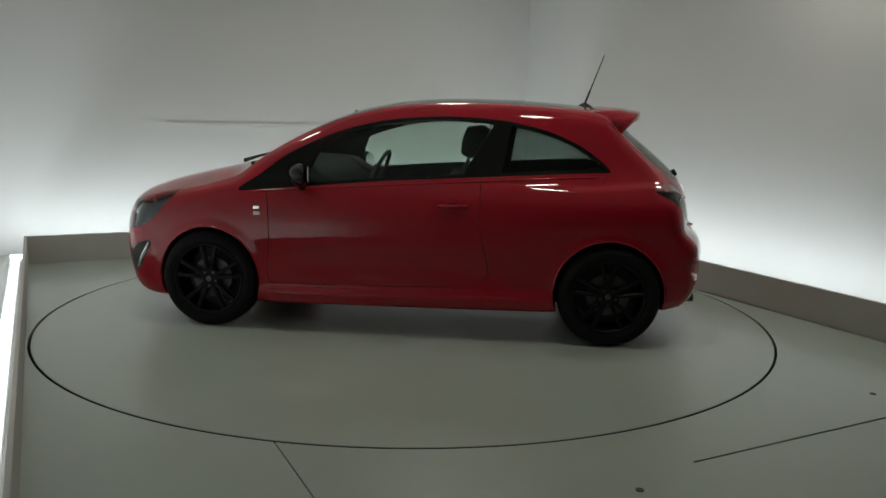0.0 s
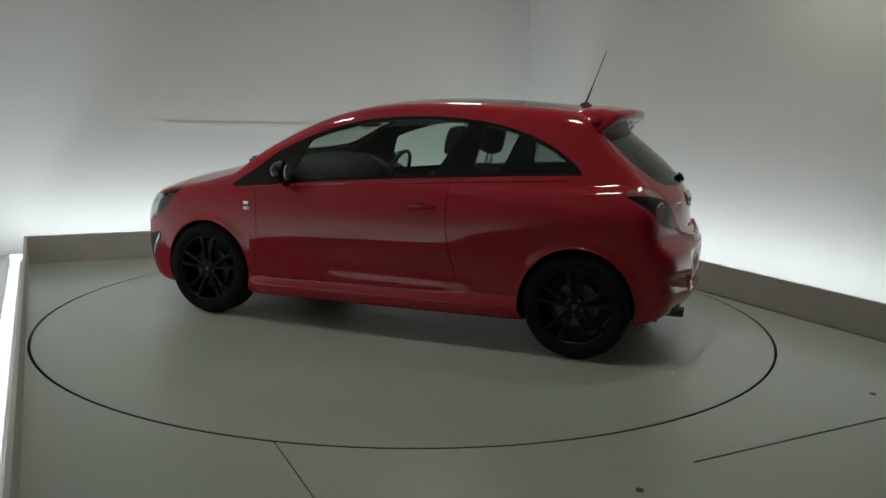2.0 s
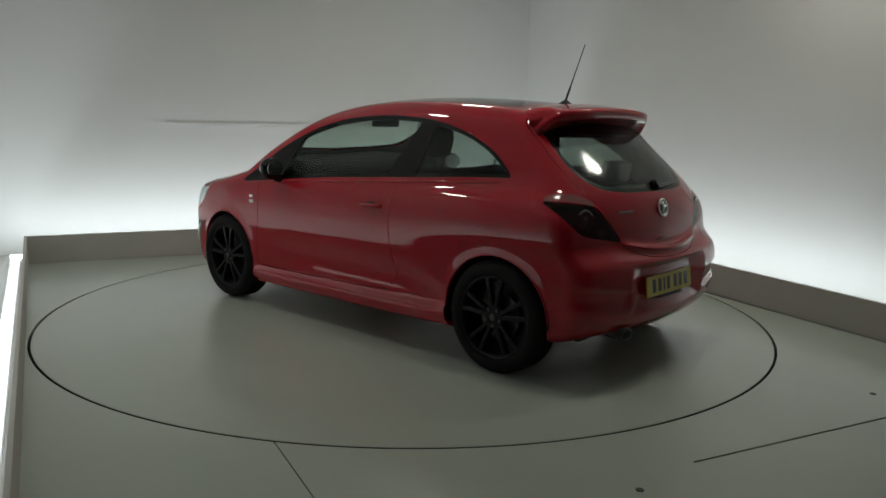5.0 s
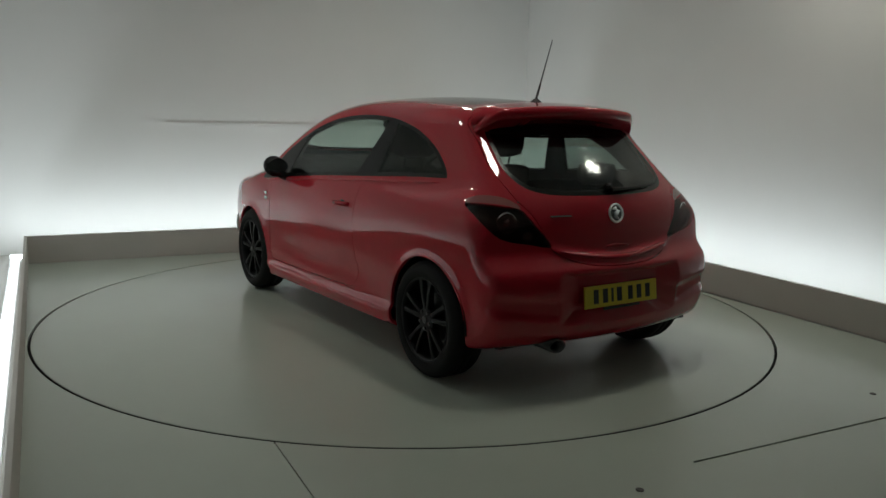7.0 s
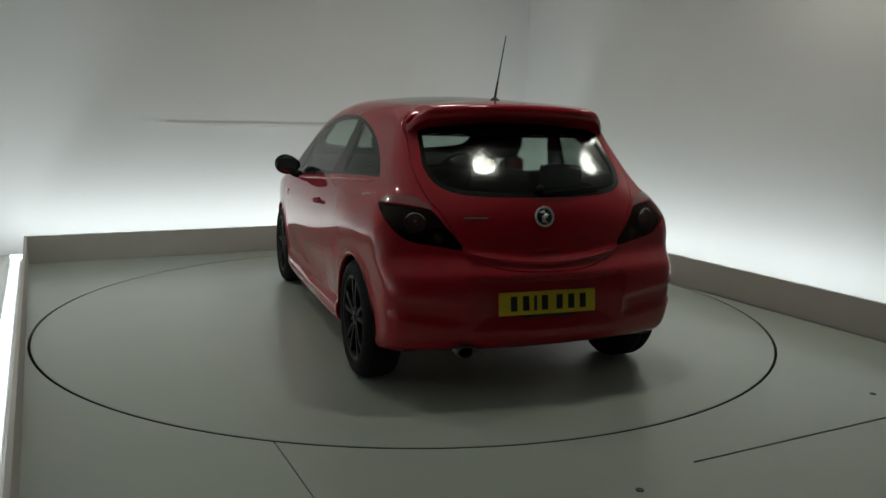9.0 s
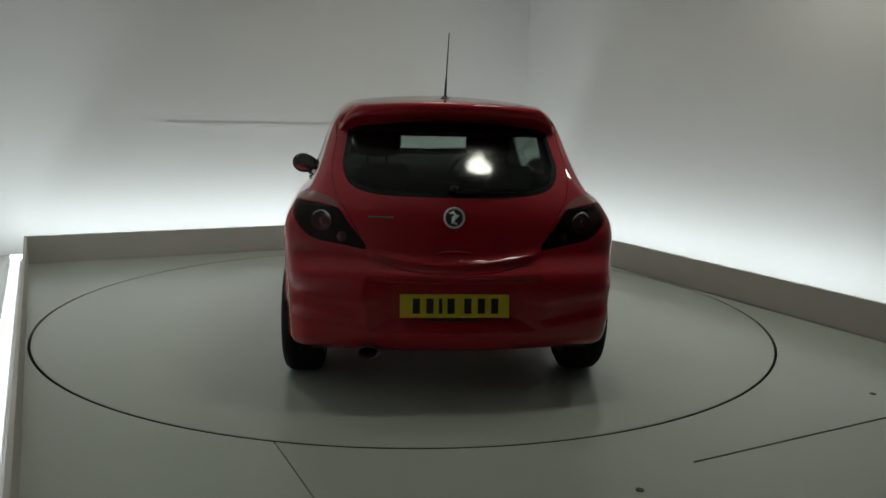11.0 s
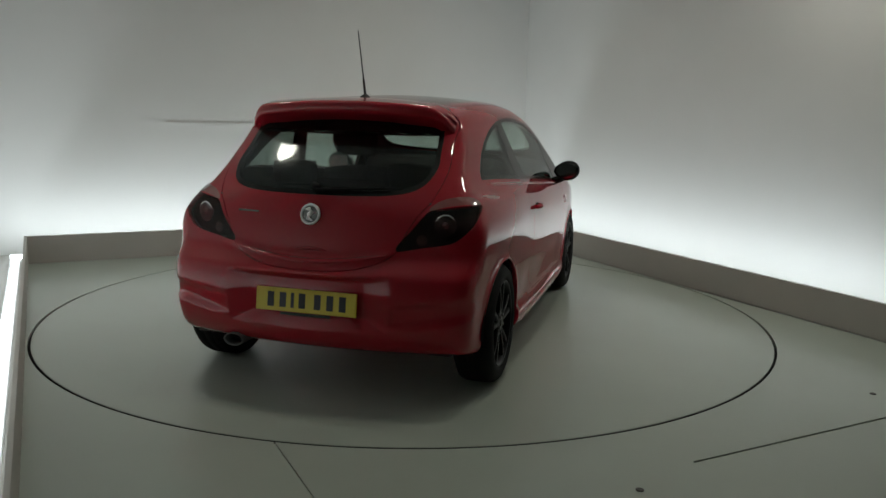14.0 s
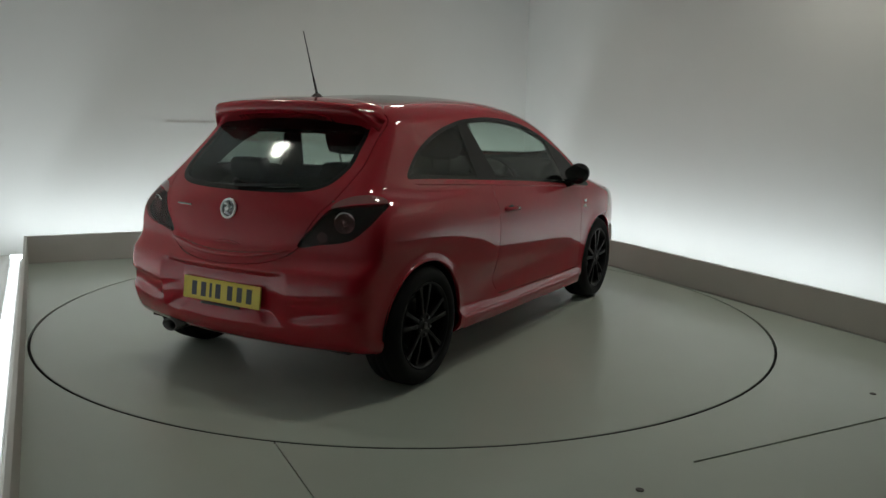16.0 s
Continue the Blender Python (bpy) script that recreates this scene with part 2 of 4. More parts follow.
def strip_tube(a, b, length, turn):
    root = tagged(new("strip_light"), "glowing white light strip behind the low board", "strip light", "light strips of the bay")
    root.matrix_world = ROOM @ pose(a, b, 0.0, 0, 0, turn)
    part("tray", box(bmesh.new(), -length / 2, length / 2, -0.04, 0.04, 0.0, 0.03, 0.004), WHITE, root)
    bm = bmesh.new()
    tube(bm, [(-length / 2, 0, 0.052), (length / 2, 0, 0.052)], 0.018, 12)
    part("tube", bm, TUBE, root, smooth=False)


strip_tube(0.01, Y_BACK + OFF, 5.2, 0)
strip_tube(X_RIGHT + OFF, 0.45, 4.7, 90)
strip_tube(X_LEFT - OFF, 0.05, 5.6, 90)

# ---- the car: x forward, y to its left, z up; origin on the floor midway between the axles ----
AX, TRACK, RW = 1.2555, 0.735, 0.312
car = new("hatchback_car")
tagged(car, "red three-door hatchback with black wheels and black roof panel", "car")
CAR = Vector((-0.070, -0.112, 0.0))


def smooth_curve(pts, closed=True, n=6):
    p = np.array(pts, float)
    k = len(p)
    out = []
    for i in range(k if closed else k - 1):
        a, b = p[i], p[(i + 1) % k]
        pre = p[i - 1] if (closed or i > 0) else 2 * a - b
        post = p[(i + 2) % k] if (closed or i + 2 < k) else 2 * b - a
        for j in range(n):
            t = j / n
            out.append(0.5 * (2 * a + (b - pre) * t + (2 * pre - 5 * a + 4 * b - post) * t * t + (3 * a - pre - 3 * b + post) * t ** 3))
    if not closed:
        out.append(p[-1])
    return np.array(out)


def poly_sdf(P, Q):
    """Signed distance of points P to the closed polygon Q (below zero inside)."""
    P = np.asarray(P, float)
    d = np.full(len(P), 1e9)
    inside = np.zeros(len(P), bool)
    for i in range(len(Q)):
        a, b = Q[i], Q[(i + 1) % len(Q)]
        e = b - a
        w = P - a
        t = np.clip((w @ e) / max(e @ e, 1e-12), 0, 1)
        q = w - t[:, None] * e
        d = np.minimum(d, (q * q).sum(1))
        if a[1] != b[1]:
            c = (a[1] > P[:, 1]) != (b[1] > P[:, 1])
            inside ^= c & (P[:, 0] < a[0] + (P[:, 1] - a[1]) * (b[0] - a[0]) / (b[1] - a[1]))
    return np.where(inside, -1, 1) * np.sqrt(d)


# the outline along the middle of the car
PROFILE = smooth_curve([
    (1.70, 0.17), (1.90, 0.18), (1.99, 0.24), (2.03, 0.36), (2.045, 0.50), (2.035, 0.63), (2.00, 0.735), (1.92, 0.825),
    (1.76, 0.892), (1.55, 0.947), (1.34, 0.996), (1.16, 1.036), (1.03, 1.100), (0.83, 1.218), (0.62, 1.322), (0.42, 1.398),
    (0.21, 1.447), (0.01, 1.474), (-0.19, 1.487), (-0.38, 1.490), (-0.58, 1.487), (-0.77, 1.478), (-0.97, 1.465), (-1.15, 1.445),
    (-1.27, 1.410), (-1.37, 1.310), (-1.50, 1.205), (-1.62, 1.105), (-1.705, 1.020), (-1.75, 0.955), (-1.775, 0.885), (-1.790, 0.800),
    (-1.802, 0.715), (-1.835, 0.672), (-1.875, 0.630), (-1.892, 0.560), (-1.890, 0.470), (-1.880, 0.380), (-1.835, 0.285), (-1.74, 0.235),
    (-1.55, 0.215), (-0.9, 0.19), (0.0, 0.175), (0.9, 0.165)])
GX0, GZ0, GS = -2.4, 0.0, 0.01
GNX, GNZ = 481, 171
_gx, _gz = np.meshgrid(GX0 + GS * np.arange(GNX), GZ0 + GS * np.arange(GNZ), indexing="ij")
GRID = poly_sdf(np.stack([_gx.ravel(), _gz.ravel()], 1), PROFILE).reshape(GNX, GNZ)


def side_sdf(x, z):
    u = np.clip((x - GX0) / GS, 0, GNX - 1.001)
    v = np.clip((z - GZ0) / GS, 0, GNZ - 1.001)
    i, j = u.astype(int), v.astype(int)
    fu, fv = u - i, v - j
    return (GRID[i, j] * (1 - fu) + GRID[i + 1, j] * fu) * (1 - fv) + (GRID[i, j + 1] * (1 - fu) + GRID[i + 1, j + 1] * fu) * fv


def step(t):
    t = np.clip(t, 0, 1)
    return t * t * (3 - 2 * t)


SECT_Z = [0.10, 0.17, 0.24, 0.32, 0.45, 0.60, 0.72, 0.80, 0.88, 0.94, 1.00, 1.05, 1.15, 1.25, 1.34, 1.40, 1.46, 1.60]
SECT_Y = [0.78, 0.825, 0.842, 0.842, 0.850, 0.856, 0.854, 0.845, 0.824, 0.797, 0.765, 0.744, 0.703, 0.668, 0.632, 0.602, 0.555, 0.40]
_sz = np.linspace(0.1, 1.6, 301)
_sy = np.interp(_sz, SECT_Z, SECT_Y)
for _ in range(40):
    _sy[1:-1] = 0.25 * _sy[:-2] + 0.5 * _sy[1:-1] + 0.25 * _sy[2:]
PLAN_X = [-2.2, -1.95, -1.80, -1.65, -1.50, -1.30, -1.10, -0.80, -0.40, 0.0, 0.5, 0.9, 1.25, 1.5, 1.7, 1.85, 2.0, 2.2]
PLAN_F = [0.76, 0.86, 0.905, 0.938, 0.957, 0.972, 0.982, 0.993, 1.0, 1.0, 0.999, 0.998, 0.994, 0.974, 0.936, 0.883, 0.80, 0.66]
_px = np.linspace(-2.2, 2.2, 441)
_pf = np.interp(_px, PLAN_X, PLAN_F)
for _ in range(60):
    _pf[1:-1] = 0.25 * _pf[:-2] + 0.5 * _pf[1:-1] + 0.25 * _pf[2:]


def half_width(x, z):
    w = np.interp(z, _sz, _sy) * np.interp(x, _px, _pf)
    # the cabin narrows towards the tail
    w = w - 0.040 * step((-x - 0.5) / 1.1) * step((z - 0.85) / 0.25)
    # wheel arch lips
    for cx in (AX, -AX):
        r = np.hypot(x - cx, z - 0.31)
        w = w + 0.007 * step((0.385 - r) / 0.040) * step((z - 0.16) / 0.1)
    # sill skirt
    w = w + 0.020 * step((0.285 + 0.025 * (0.8 - x) - z) / 0.03) * step((0.95 - x) / 0.1) * step((x + 1.0) / 0.1)
    # shoulder over the rear wheel, running out along the door
    top = 0.935 + 0.03 * step((-x - 1.1) / 0.4)
    w = w + 0.026 * step((top + 0.045 - z) / 0.042) * step((z - 0.60) / 0.26) * step((-x - 0.30) / 0.95)
    # fold along the lower door
    w = w + 0.004 * step((0.375 - z) / 0.03) * step((z - 0.25) / 0.1) * step((0.45 - x) / 0.3) * step((x + 0.75) / 0.2)
    # hollow of the lower door
    w = w - 0.010 * np.exp(-((z - 0.44) / 0.07) ** 2) * step((0.8 - x) / 0.3) * step((x + 0.85) / 0.3)
    return w


def smax(a, b, k):
    h = np.clip(0.5 + 0.5 * (a - b) / k, 0, 1)
    return b * (1 - h) + a * h + k * h * (1 - h)


def car_field(x, y, z):
    """Below zero inside the car's skin."""
    a = np.abs(y)
    front, rear = step((x - 0.9) / 0.6), step((-x - 1.0) / 0.5)
    bow = front * 0.13 * (a / 0.6) ** 2.4 - rear * (0.050 * (a / 0.5) ** 2)
    # hollow round the number plate, ledge under the tailgate, folds of the rear bumper
    hollow = step((0.39 - a) / 0.05) * step((0.625 - z) / 0.035) * step((z - 0.36) / 0.06)
    ledge = 0.016 * np.exp(-((z - (0.676 + 0.30 * a * a)) / 0.020) ** 2) * step((0.46 - a) / 0.1)
    fold = 0.018 * step((z - 0.375 - 0.16 * (a - 0.4)) / 0.025) * step((0.50 + 0.10 * (a - 0.4) - z) / 0.03) * step((a - 0.40) / 0.05)
    xs = x + bow - rear * (0.058 * hollow - ledge + fold)
    crown = 0.022 * (a / 0.4) ** 2 * step((z - 0.75) / 0.2)
    s = side_sdf(xs, z + crown)
    w = (a - half_width(x, z)) * 0.97
    return smax(s, w, 0.07)


def car_skin():
    NX, NY, NZ = 190, 80, 64
    lo, hi = np.array([-2.25, -1.05, 0.05]), np.array([2.35, 1.05, 1.62])
    n = (NX, NY, NZ)
    ids, pts, faces = {}, [], []

    def vid(i, j, k):
        key = (i, j, k)
        if key not in ids:
            ids[key] = len(pts)
            pts.append(key)
        return ids[key]

    for j in range(NY):
        for i in range(NX):
            faces.append((vid(i, j, NZ), vid(i + 1, j, NZ), vid(i + 1, j + 1, NZ), vid(i, j + 1, NZ)))
            faces.append((vid(i, j, 0), vid(i, j + 1, 0), vid(i + 1, j + 1, 0), vid(i + 1, j, 0)))
    for k in range(NZ):
        for i in range(NX):
            faces.append((vid(i, 0, k), vid(i + 1, 0, k), vid(i + 1, 0, k + 1), vid(i, 0, k + 1)))
            faces.append((vid(i, NY, k), vid(i, NY, k + 1), vid(i + 1, NY, k + 1), vid(i + 1, NY, k)))
        for j in range(NY):
            faces.append((vid(NX, j, k), vid(NX, j + 1, k), vid(NX, j + 1, k + 1), vid(NX, j, k + 1)))
            faces.append((vid(0, j, k), vid(0, j, k + 1), vid(0, j + 1, k + 1), vid(0, j + 1, k)))
    P = lo + (hi - lo) * np.array(pts, float) / np.array(n)
    S = np.stack([P[:, 0] * 0.74, 0 * P[:, 0], np.full(len(P), 0.56)], 1)
    a, b = np.zeros(len(P)), np.ones(len(P))
    for _ in range(26):
        c = 0.5 * (a + b)
        Q = S + (P - S) * c[:, None]
        out = car_field(*Q.T) > 0
        b, a = np.where(out, c, b), np.where(out, a, c)
    return S + (P - S) * a[:, None], faces


def cut(bm, fn):
    """Cuts the mesh cleanly along fn = 0; fn takes arrays x, y, z."""
    bm.verts.ensure_lookup_table()
    co = np.array([v.co for v in bm.verts])
    f = fn(*co.T)
    f = np.where(np.abs(f) < 1e-4, 1e-4, f)
    bm.verts.index_update()
    verts, near, todo = bm.verts, np.nonzero((f > 0) & (f < 0.09))[0], []
    for i in near:
        v0 = verts[int(i)]
        for e in v0.link_edges:
            f1 = f[e.other_vert(v0).index]
            if f1 < 0:
                todo.append((e, f[i], f1, v0))
    fresh = []
    for e, f0, f1, v0 in todo:
        _, v = bmesh.utils.edge_split(e, v0, f0 / (f0 - f1))
        fresh.append(v)
    bmesh.ops.connect_verts(bm, verts=fresh)


def xz(pts, lim=0.35, n=6, smooth=True):
    Q = smooth_curve(pts, True, n) if smooth else np.array(pts, float)
    return lambda x, y, z: np.maximum(poly_sdf(np.stack([x, z], 1), Q), lim - np.abs(y))


def yz(pts, back=-1.1, n=6, smooth=True):
    Q = smooth_curve(pts, True, n) if smooth else np.array(pts, float)
    return lambda x, y, z: np.maximum(poly_sdf(np.stack([np.abs(y), z], 1), Q), x - back)


def xy(pts, low, n=6):
    Q = smooth_curve(pts, True, n)
    return lambda x, y, z: np.maximum(poly_sdf(np.stack([x, np.abs(y)], 1), Q), low - z)


ARCH_F = lambda x, y, z: np.maximum(np.hypot(x - AX, z - 0.312) - 0.334, 0.5 - np.abs(y))
ARCH_R = lambda x, y, z: np.maximum(np.hypot(x + AX, z - 0.316) - 0.334, 0.5 - np.abs(y))
_dlo = xz([(1.06, 0.887), (0.90, 0.893), (0.68, 0.914), (0.36, 0.945), (0.07, 0.970), (-0.20, 0.988), (-0.45, 1.005), (-0.96, 1.038), (-1.18, 1.048), (-1.238, 1.054),
           (-1.19, 1.110), (-1.05, 1.208), (-0.85, 1.292), (-0.62, 1.343), (-0.42, 1.361), (-0.23, 1.366), (0.0, 1.354), (0.23, 1.320),
           (0.49, 1.243), (0.76, 1.115), (0.93, 0.985)])
DLO = _dlo
SAIL = lambda x, y, z: (x - 0.66 + (z - 0.915) * 0.42)
PILLAR = lambda x, y, z: np.maximum(x + 0.33 + (z - 0.99) * 0.58, -x - 0.575 - 0.18 * (z - 1.0))
PANE_EDGE = lambda x, y, z: _dlo(x, y, z) + 0.020
REAR_GLASS = yz([(-0.6, 0.985), (-0.2, 0.985), (0.2, 0.986), (0.40, 0.998), (0.50, 1.036), (0.540, 1.115), (0.530, 1.20), (0.515, 1.30), (0.49, 1.345), (0.3, 1.355), (-0.2, 1.36), (-0.6, 1.36)], -1.20)


def corner(pts, n=8):
    """A region on the tail's corners, drawn across the corner and upwards."""
    Q = smooth_curve(pts, True, n)
    return lambda x, y, z: np.maximum(np.maximum(poly_sdf(np.stack([(x + np.abs(y)) * 0.7071, z], 1), Q), x + 1.42), 0.38 - np.abs(y))


TAIL_LAMP = corner([(-0.952, 0.744), (-0.845, 0.760), (-0.755, 0.776), (-0.70, 0.799), (-0.643, 0.848), (-0.58, 0.902), (-0.520, 0.951),
                    (-0.62, 0.953), (-0.72, 0.942), (-0.80, 0.924), (-0.875, 0.848)])
LAMP_TOP = corner([(-0.795, 0.930), (-0.72, 0.947), (-0.62, 0.958), (-0.525, 0.957), (-0.550, 0.982), (-0.62, 0.993), (-0.70, 0.984), (-0.765, 0.958)])
HEAD_LAMP = xz([(1.93, 0.615), (1.96, 0.70), (1.86, 0.775), (1.68, 0.805), (1.55, 0.850), (1.46, 0.868), (1.54, 0.785), (1.62, 0.695), (1.72, 0.632), (1.82, 0.605)], 0.36)
FOG = xz([(1.83, 0.345), (1.83, 0.43), (1.76, 0.51), (1.68, 0.535), (1.655, 0.515), (1.70, 0.44), (1.745, 0.355), (1.78, 0.335)], 0.42)
SCREEN = xy([(1.05, -0.4), (1.05, -0.1), (1.05, 0.1), (0.99, 0.40), (0.86, 0.60), (0.50, 0.575), (0.20, 0.525), (0.10, 0.45), (0.06, 0.1), (0.06, -0.1), (0.06, -0.4)], 0.97)
ROOF_PANEL = xy([(0.02, -0.4), (0.02, -0.1), (0.02, 0.1), (0.03, 0.43), (-0.3, 0.47), (-0.75, 0.47), (-1.02, 0.44), (-1.055, 0.38), (-1.06, 0.1), (-1.06, -0.1), (-1.06, -0.4)], 1.2)
DOOR = xz([(0.88, 0.95), (0.862, 0.80), (0.855, 0.58), (0.868, 0.42), (0.86, 0.325), (0.80, 0.305), (0.4, 0.31), (-0.38, 0.335), (-0.47, 0.36), (-0.525, 0.43), (-0.50, 0.54),
           (-0.47, 0.68), (-0.462, 0.85), (-0.46, 1.0), (-0.46, 1.06), (0.2, 1.04), (0.80, 0.98)], 0.45)
TAILGATE = yz([(-0.6, 0.640), (-0.2, 0.640), (0.0, 0.640), (0.2, 0.650), (0.33, 0.680), (0.42, 0.732), (0.46, 0.82), (0.515, 0.915), (0.555, 0.965), (0.585, 1.05), (0.592, 1.13),
               (0.575, 1.24), (0.555, 1.36), (0.3, 1.47), (-0.2, 1.47), (-0.6, 1.47)], -1.22)
BUMPER = lambda x, y, z: np.maximum(z - 0.728 + 1.2 * np.maximum(x + 1.56, 0), x + 1.50)
BONNET = lambda x, y, z: np.maximum(np.maximum(np.abs(y) - 0.66 + 0.10 * step((x - 1.2) / 0.7), 1.03 - x), 0.74 - z)
FRONT_BUMPER = lambda x, y, z: np.maximum(z - 0.60, 1.62 - x)
GAPW = 0.0017


def thick(bm, depth):
    """Turns the rim of an open skin inwards."""
    bm.normal_update()
    rim = [e for e in bm.edges if len(e.link_faces) == 1]
    inner = {}
    for e in rim:
        e.smooth = False
        for v in e.verts:
            if v not in inner:
                inner[v] = v.co - v.normal * depth
    made = {v: bm.verts.new(c) for v, c in inner.items()}
    for e in rim:
        f = e.link_faces[0]
        lp = next(l for l in f.loops if l.edge == e)
        a, b = lp.vert, lp.link_loop_next.vert
        bm.faces.new((b, a, made[a], made[b]))
    return bm


def region(name, src, faces, mat, parent, label="", depth=0.012, solid=0.0, sink=0.0):
    """A part of the skin as a mesh of its own."""
    bm = bmesh.new()
    got = {}
    for f in faces:
        for v in f.verts:
            if v not in got:
                got[v] = bm.verts.new(v.co)
        bm.faces.new([got[v] for v in f.verts])
    for f in bm.faces:
        f.smooth = True
    if depth:
        thick(bm, depth)
    if solid:
        bm.normal_update()
        inner = {v: bm.verts.new(v.co - v.normal * solid) for v in list(bm.verts)}
        rim = [e for e in bm.edges if len(e.link_faces) == 1]
        for f in list(bm.faces):
            bm.faces.new([inner[v] for v in reversed(f.verts)]).smooth = True
        for e in rim:
            lp = e.link_loops[0]
            a, b = lp.vert, lp.link_loop_next.vert
            e.smooth = False
            bm.faces.new((b, a, inner[a], inner[b]))
    if sink:
        bm.normal_update()
        shift = {v: v.co - v.normal * sink for v in bm.verts}
        for v, c in shift.items():
            v.co = c
    return part(name, bm, mat, parent, label)


def build_body():
    P, F = car_skin()
    bm = bmesh.new()
    vs = [bm.verts.new(p) for p in P]
    for f in F:
        bm.faces.new([vs[i] for i in f])
    bmesh.ops.recalc_face_normals(bm, faces=bm.faces)
    plain = (ARCH_F, ARCH_R, DLO, REAR_GLASS, TAIL_LAMP, LAMP_TOP, HEAD_LAMP, FOG, SCREEN, ROOF_PANEL)
    for fn in plain:
        cut(bm, fn)
    cut(bm, lambda x, y, z: SCREEN(x, y, z) + 0.03)
    cut(bm, lambda x, y, z: np.maximum(REAR_GLASS(x, y, z) + 0.022, z - 1.285))
    cut(bm, lambda x, y, z: np.maximum(PANE_EDGE(x, y, z), SAIL(x, y, z)))
    cut(bm, lambda x, y, z: np.maximum(PANE_EDGE(x, y, z), PILLAR(x, y, z)))
    for fn in (DOOR, TAILGATE):
        for o in (-GAPW, GAPW):
            cut(bm, lambda x, y, z: fn(x, y, z) + o)
    for fn in (BUMPER, BONNET, FRONT_BUMPER):
        cut(bm, fn)
    fs = list(bm.faces)
    C = np.array([f.calc_center_median() for f in fs])
    v = {k: g(*C.T) for k, g in dict(af=ARCH_F, ar=ARCH_R, dlo=DLO, pane=PANE_EDGE, sail=SAIL, pil=PILLAR, rg=REAR_GLASS, tl=TAIL_LAMP, lt=LAMP_TOP, hl=HEAD_LAMP,
                                     fog=FOG, ws=SCREEN, rp=ROOF_PANEL, door=DOOR, tg=TAILGATE, rb=BUMPER, bo=BONNET, fb=FRONT_BUMPER).items()}
    out = {}
    for i, f in enumerate(fs):
        left = C[i, 1] > 0
        side = "l" if left else "r"
        if v["af"][i] < 0 or v["ar"][i] < 0:
            continue
        if v["dlo"][i] < 0:
            if v["pane"][i] < 0 and v["sail"][i] < 0 and v["pil"][i] > 0:
                key = ("pane_" if C[i, 0] > -0.5 else "quarter_") + side
            else:
                key = "trim_" + side
        elif v["rg"][i] < 0:
            key = "rear_glass" if v["rg"][i] < -0.022 and C[i, 2] < 1.285 else "rear_band"
        elif v["tl"][i] < 0:
            key = "tail_" + side
        elif v["lt"][i] < 0:
            key = "lamptop_" + side
        elif v["hl"][i] < 0:
            key = "head_" + side
        elif v["fog"][i] < 0:
            key = "fog_" + side
        elif v["ws"][i] < 0:
            key = "screen" if v["ws"][i] < -0.03 else "screen_band"
        elif v["rp"][i] < 0:
            key = "roof_panel"
        elif abs(v["door"][i]) < GAPW:
            continue
        elif v["door"][i] < 0:
            key = "door_" + side
        elif abs(v["tg"][i]) < GAPW:
            continue
        elif v["tg"][i] < 0:
            key = "tailgate"
        elif v["rb"][i] < 0:
            key = "rear_bumper"
        elif v["fb"][i] < 0:
            key = "front_bumper"
        elif v["bo"][i] < 0:
            key = "bonnet"
        else:
            key = "shell"
        out.setdefault(key, []).append(f)
    made = {}
    table = [("shell", "body_shell", RED, ""), ("bonnet", "bonnet", RED, ""), ("front_bumper", "front_bumper", RED, ""), ("rear_bumper", "rear_bumper", RED, ""),
             ("tailgate", "tailgate", RED, ""), ("door_l", "door", RED, ""), ("door_r", "door", RED, ""), ("roof_panel", "roof_panel", BLACK_GLOSS, "gloss black roof panel"),
             ("screen_band", "windscreen_band", BLACK_TRIM, "black band round the windscreen"), ("rear_band", "rear_window_band", BLACK_TRIM, "black band round the rear window"),
             ("screen", "windscreen", PANE, "clear windscreen glass"), ("rear_glass", "rear_window", REAR_PANE, "dark tinted rear window"),
             ("trim_l", "window_surround", BLACK_TRIM, "black window surround and pillar"), ("trim_r", "window_surround", BLACK_TRIM, "black window surround and pillar"),
             ("pane_l", "door_window", PANE, "tinted door glass"), ("pane_r", "door_window", PANE, "tinted door glass"),
             ("quarter_l", "quarter_window", PRIVACY, "dark tinted fixed glass"), ("quarter_r", "quarter_window", PRIVACY, "dark tinted fixed glass"),
             ("tail_l", "tail_lamp", LENS_RED, "smoked dark red tail lamp"), ("tail_r", "tail_lamp", LENS_RED, "smoked dark red tail lamp"),
             ("lamptop_l", "lamp_top", LAMP_SHEEN, "red lens strip over the tail lamp, lightened for reflections"), ("lamptop_r", "lamp_top", LAMP_SHEEN, "red lens strip over the tail lamp, lightened for reflections"),
             ("head_l", "headlamp", LENS_CLEAR, "clear headlamp"), ("head_r", "headlamp", LENS_CLEAR, "clear headlamp"),
             ("fog_l", "fog_lamp_recess", PLASTIC, "black fog lamp recess"), ("fog_r", "fog_lamp_recess", PLASTIC, "black fog lamp recess")]
    for key, name, mat, label in table:
        if key in out:
            d = 0.0 if mat in (PANE, PRIVACY, REAR_PANE, LENS_RED, LENS_CLEAR) else 0.02 if mat is RED else 0.006
            made[key] = region(name, bm, out[key], mat, car, label, d, 0.005 if mat in (PANE, PRIVACY, REAR_PANE, LENS_RED, LENS_CLEAR) else 0.0)
    for key in ("tail_l", "tail_r"):
        region("lamp_housing", bm, out[key], LAMP_INNER, made[key], "dark lamp housing", 0.0, sink=0.035)
    for key in ("head_l", "head_r"):
        region("lamp_housing", bm, out[key], LAMP_SMOKE, made[key], "silvery lamp housing", 0.0, sink=0.04)
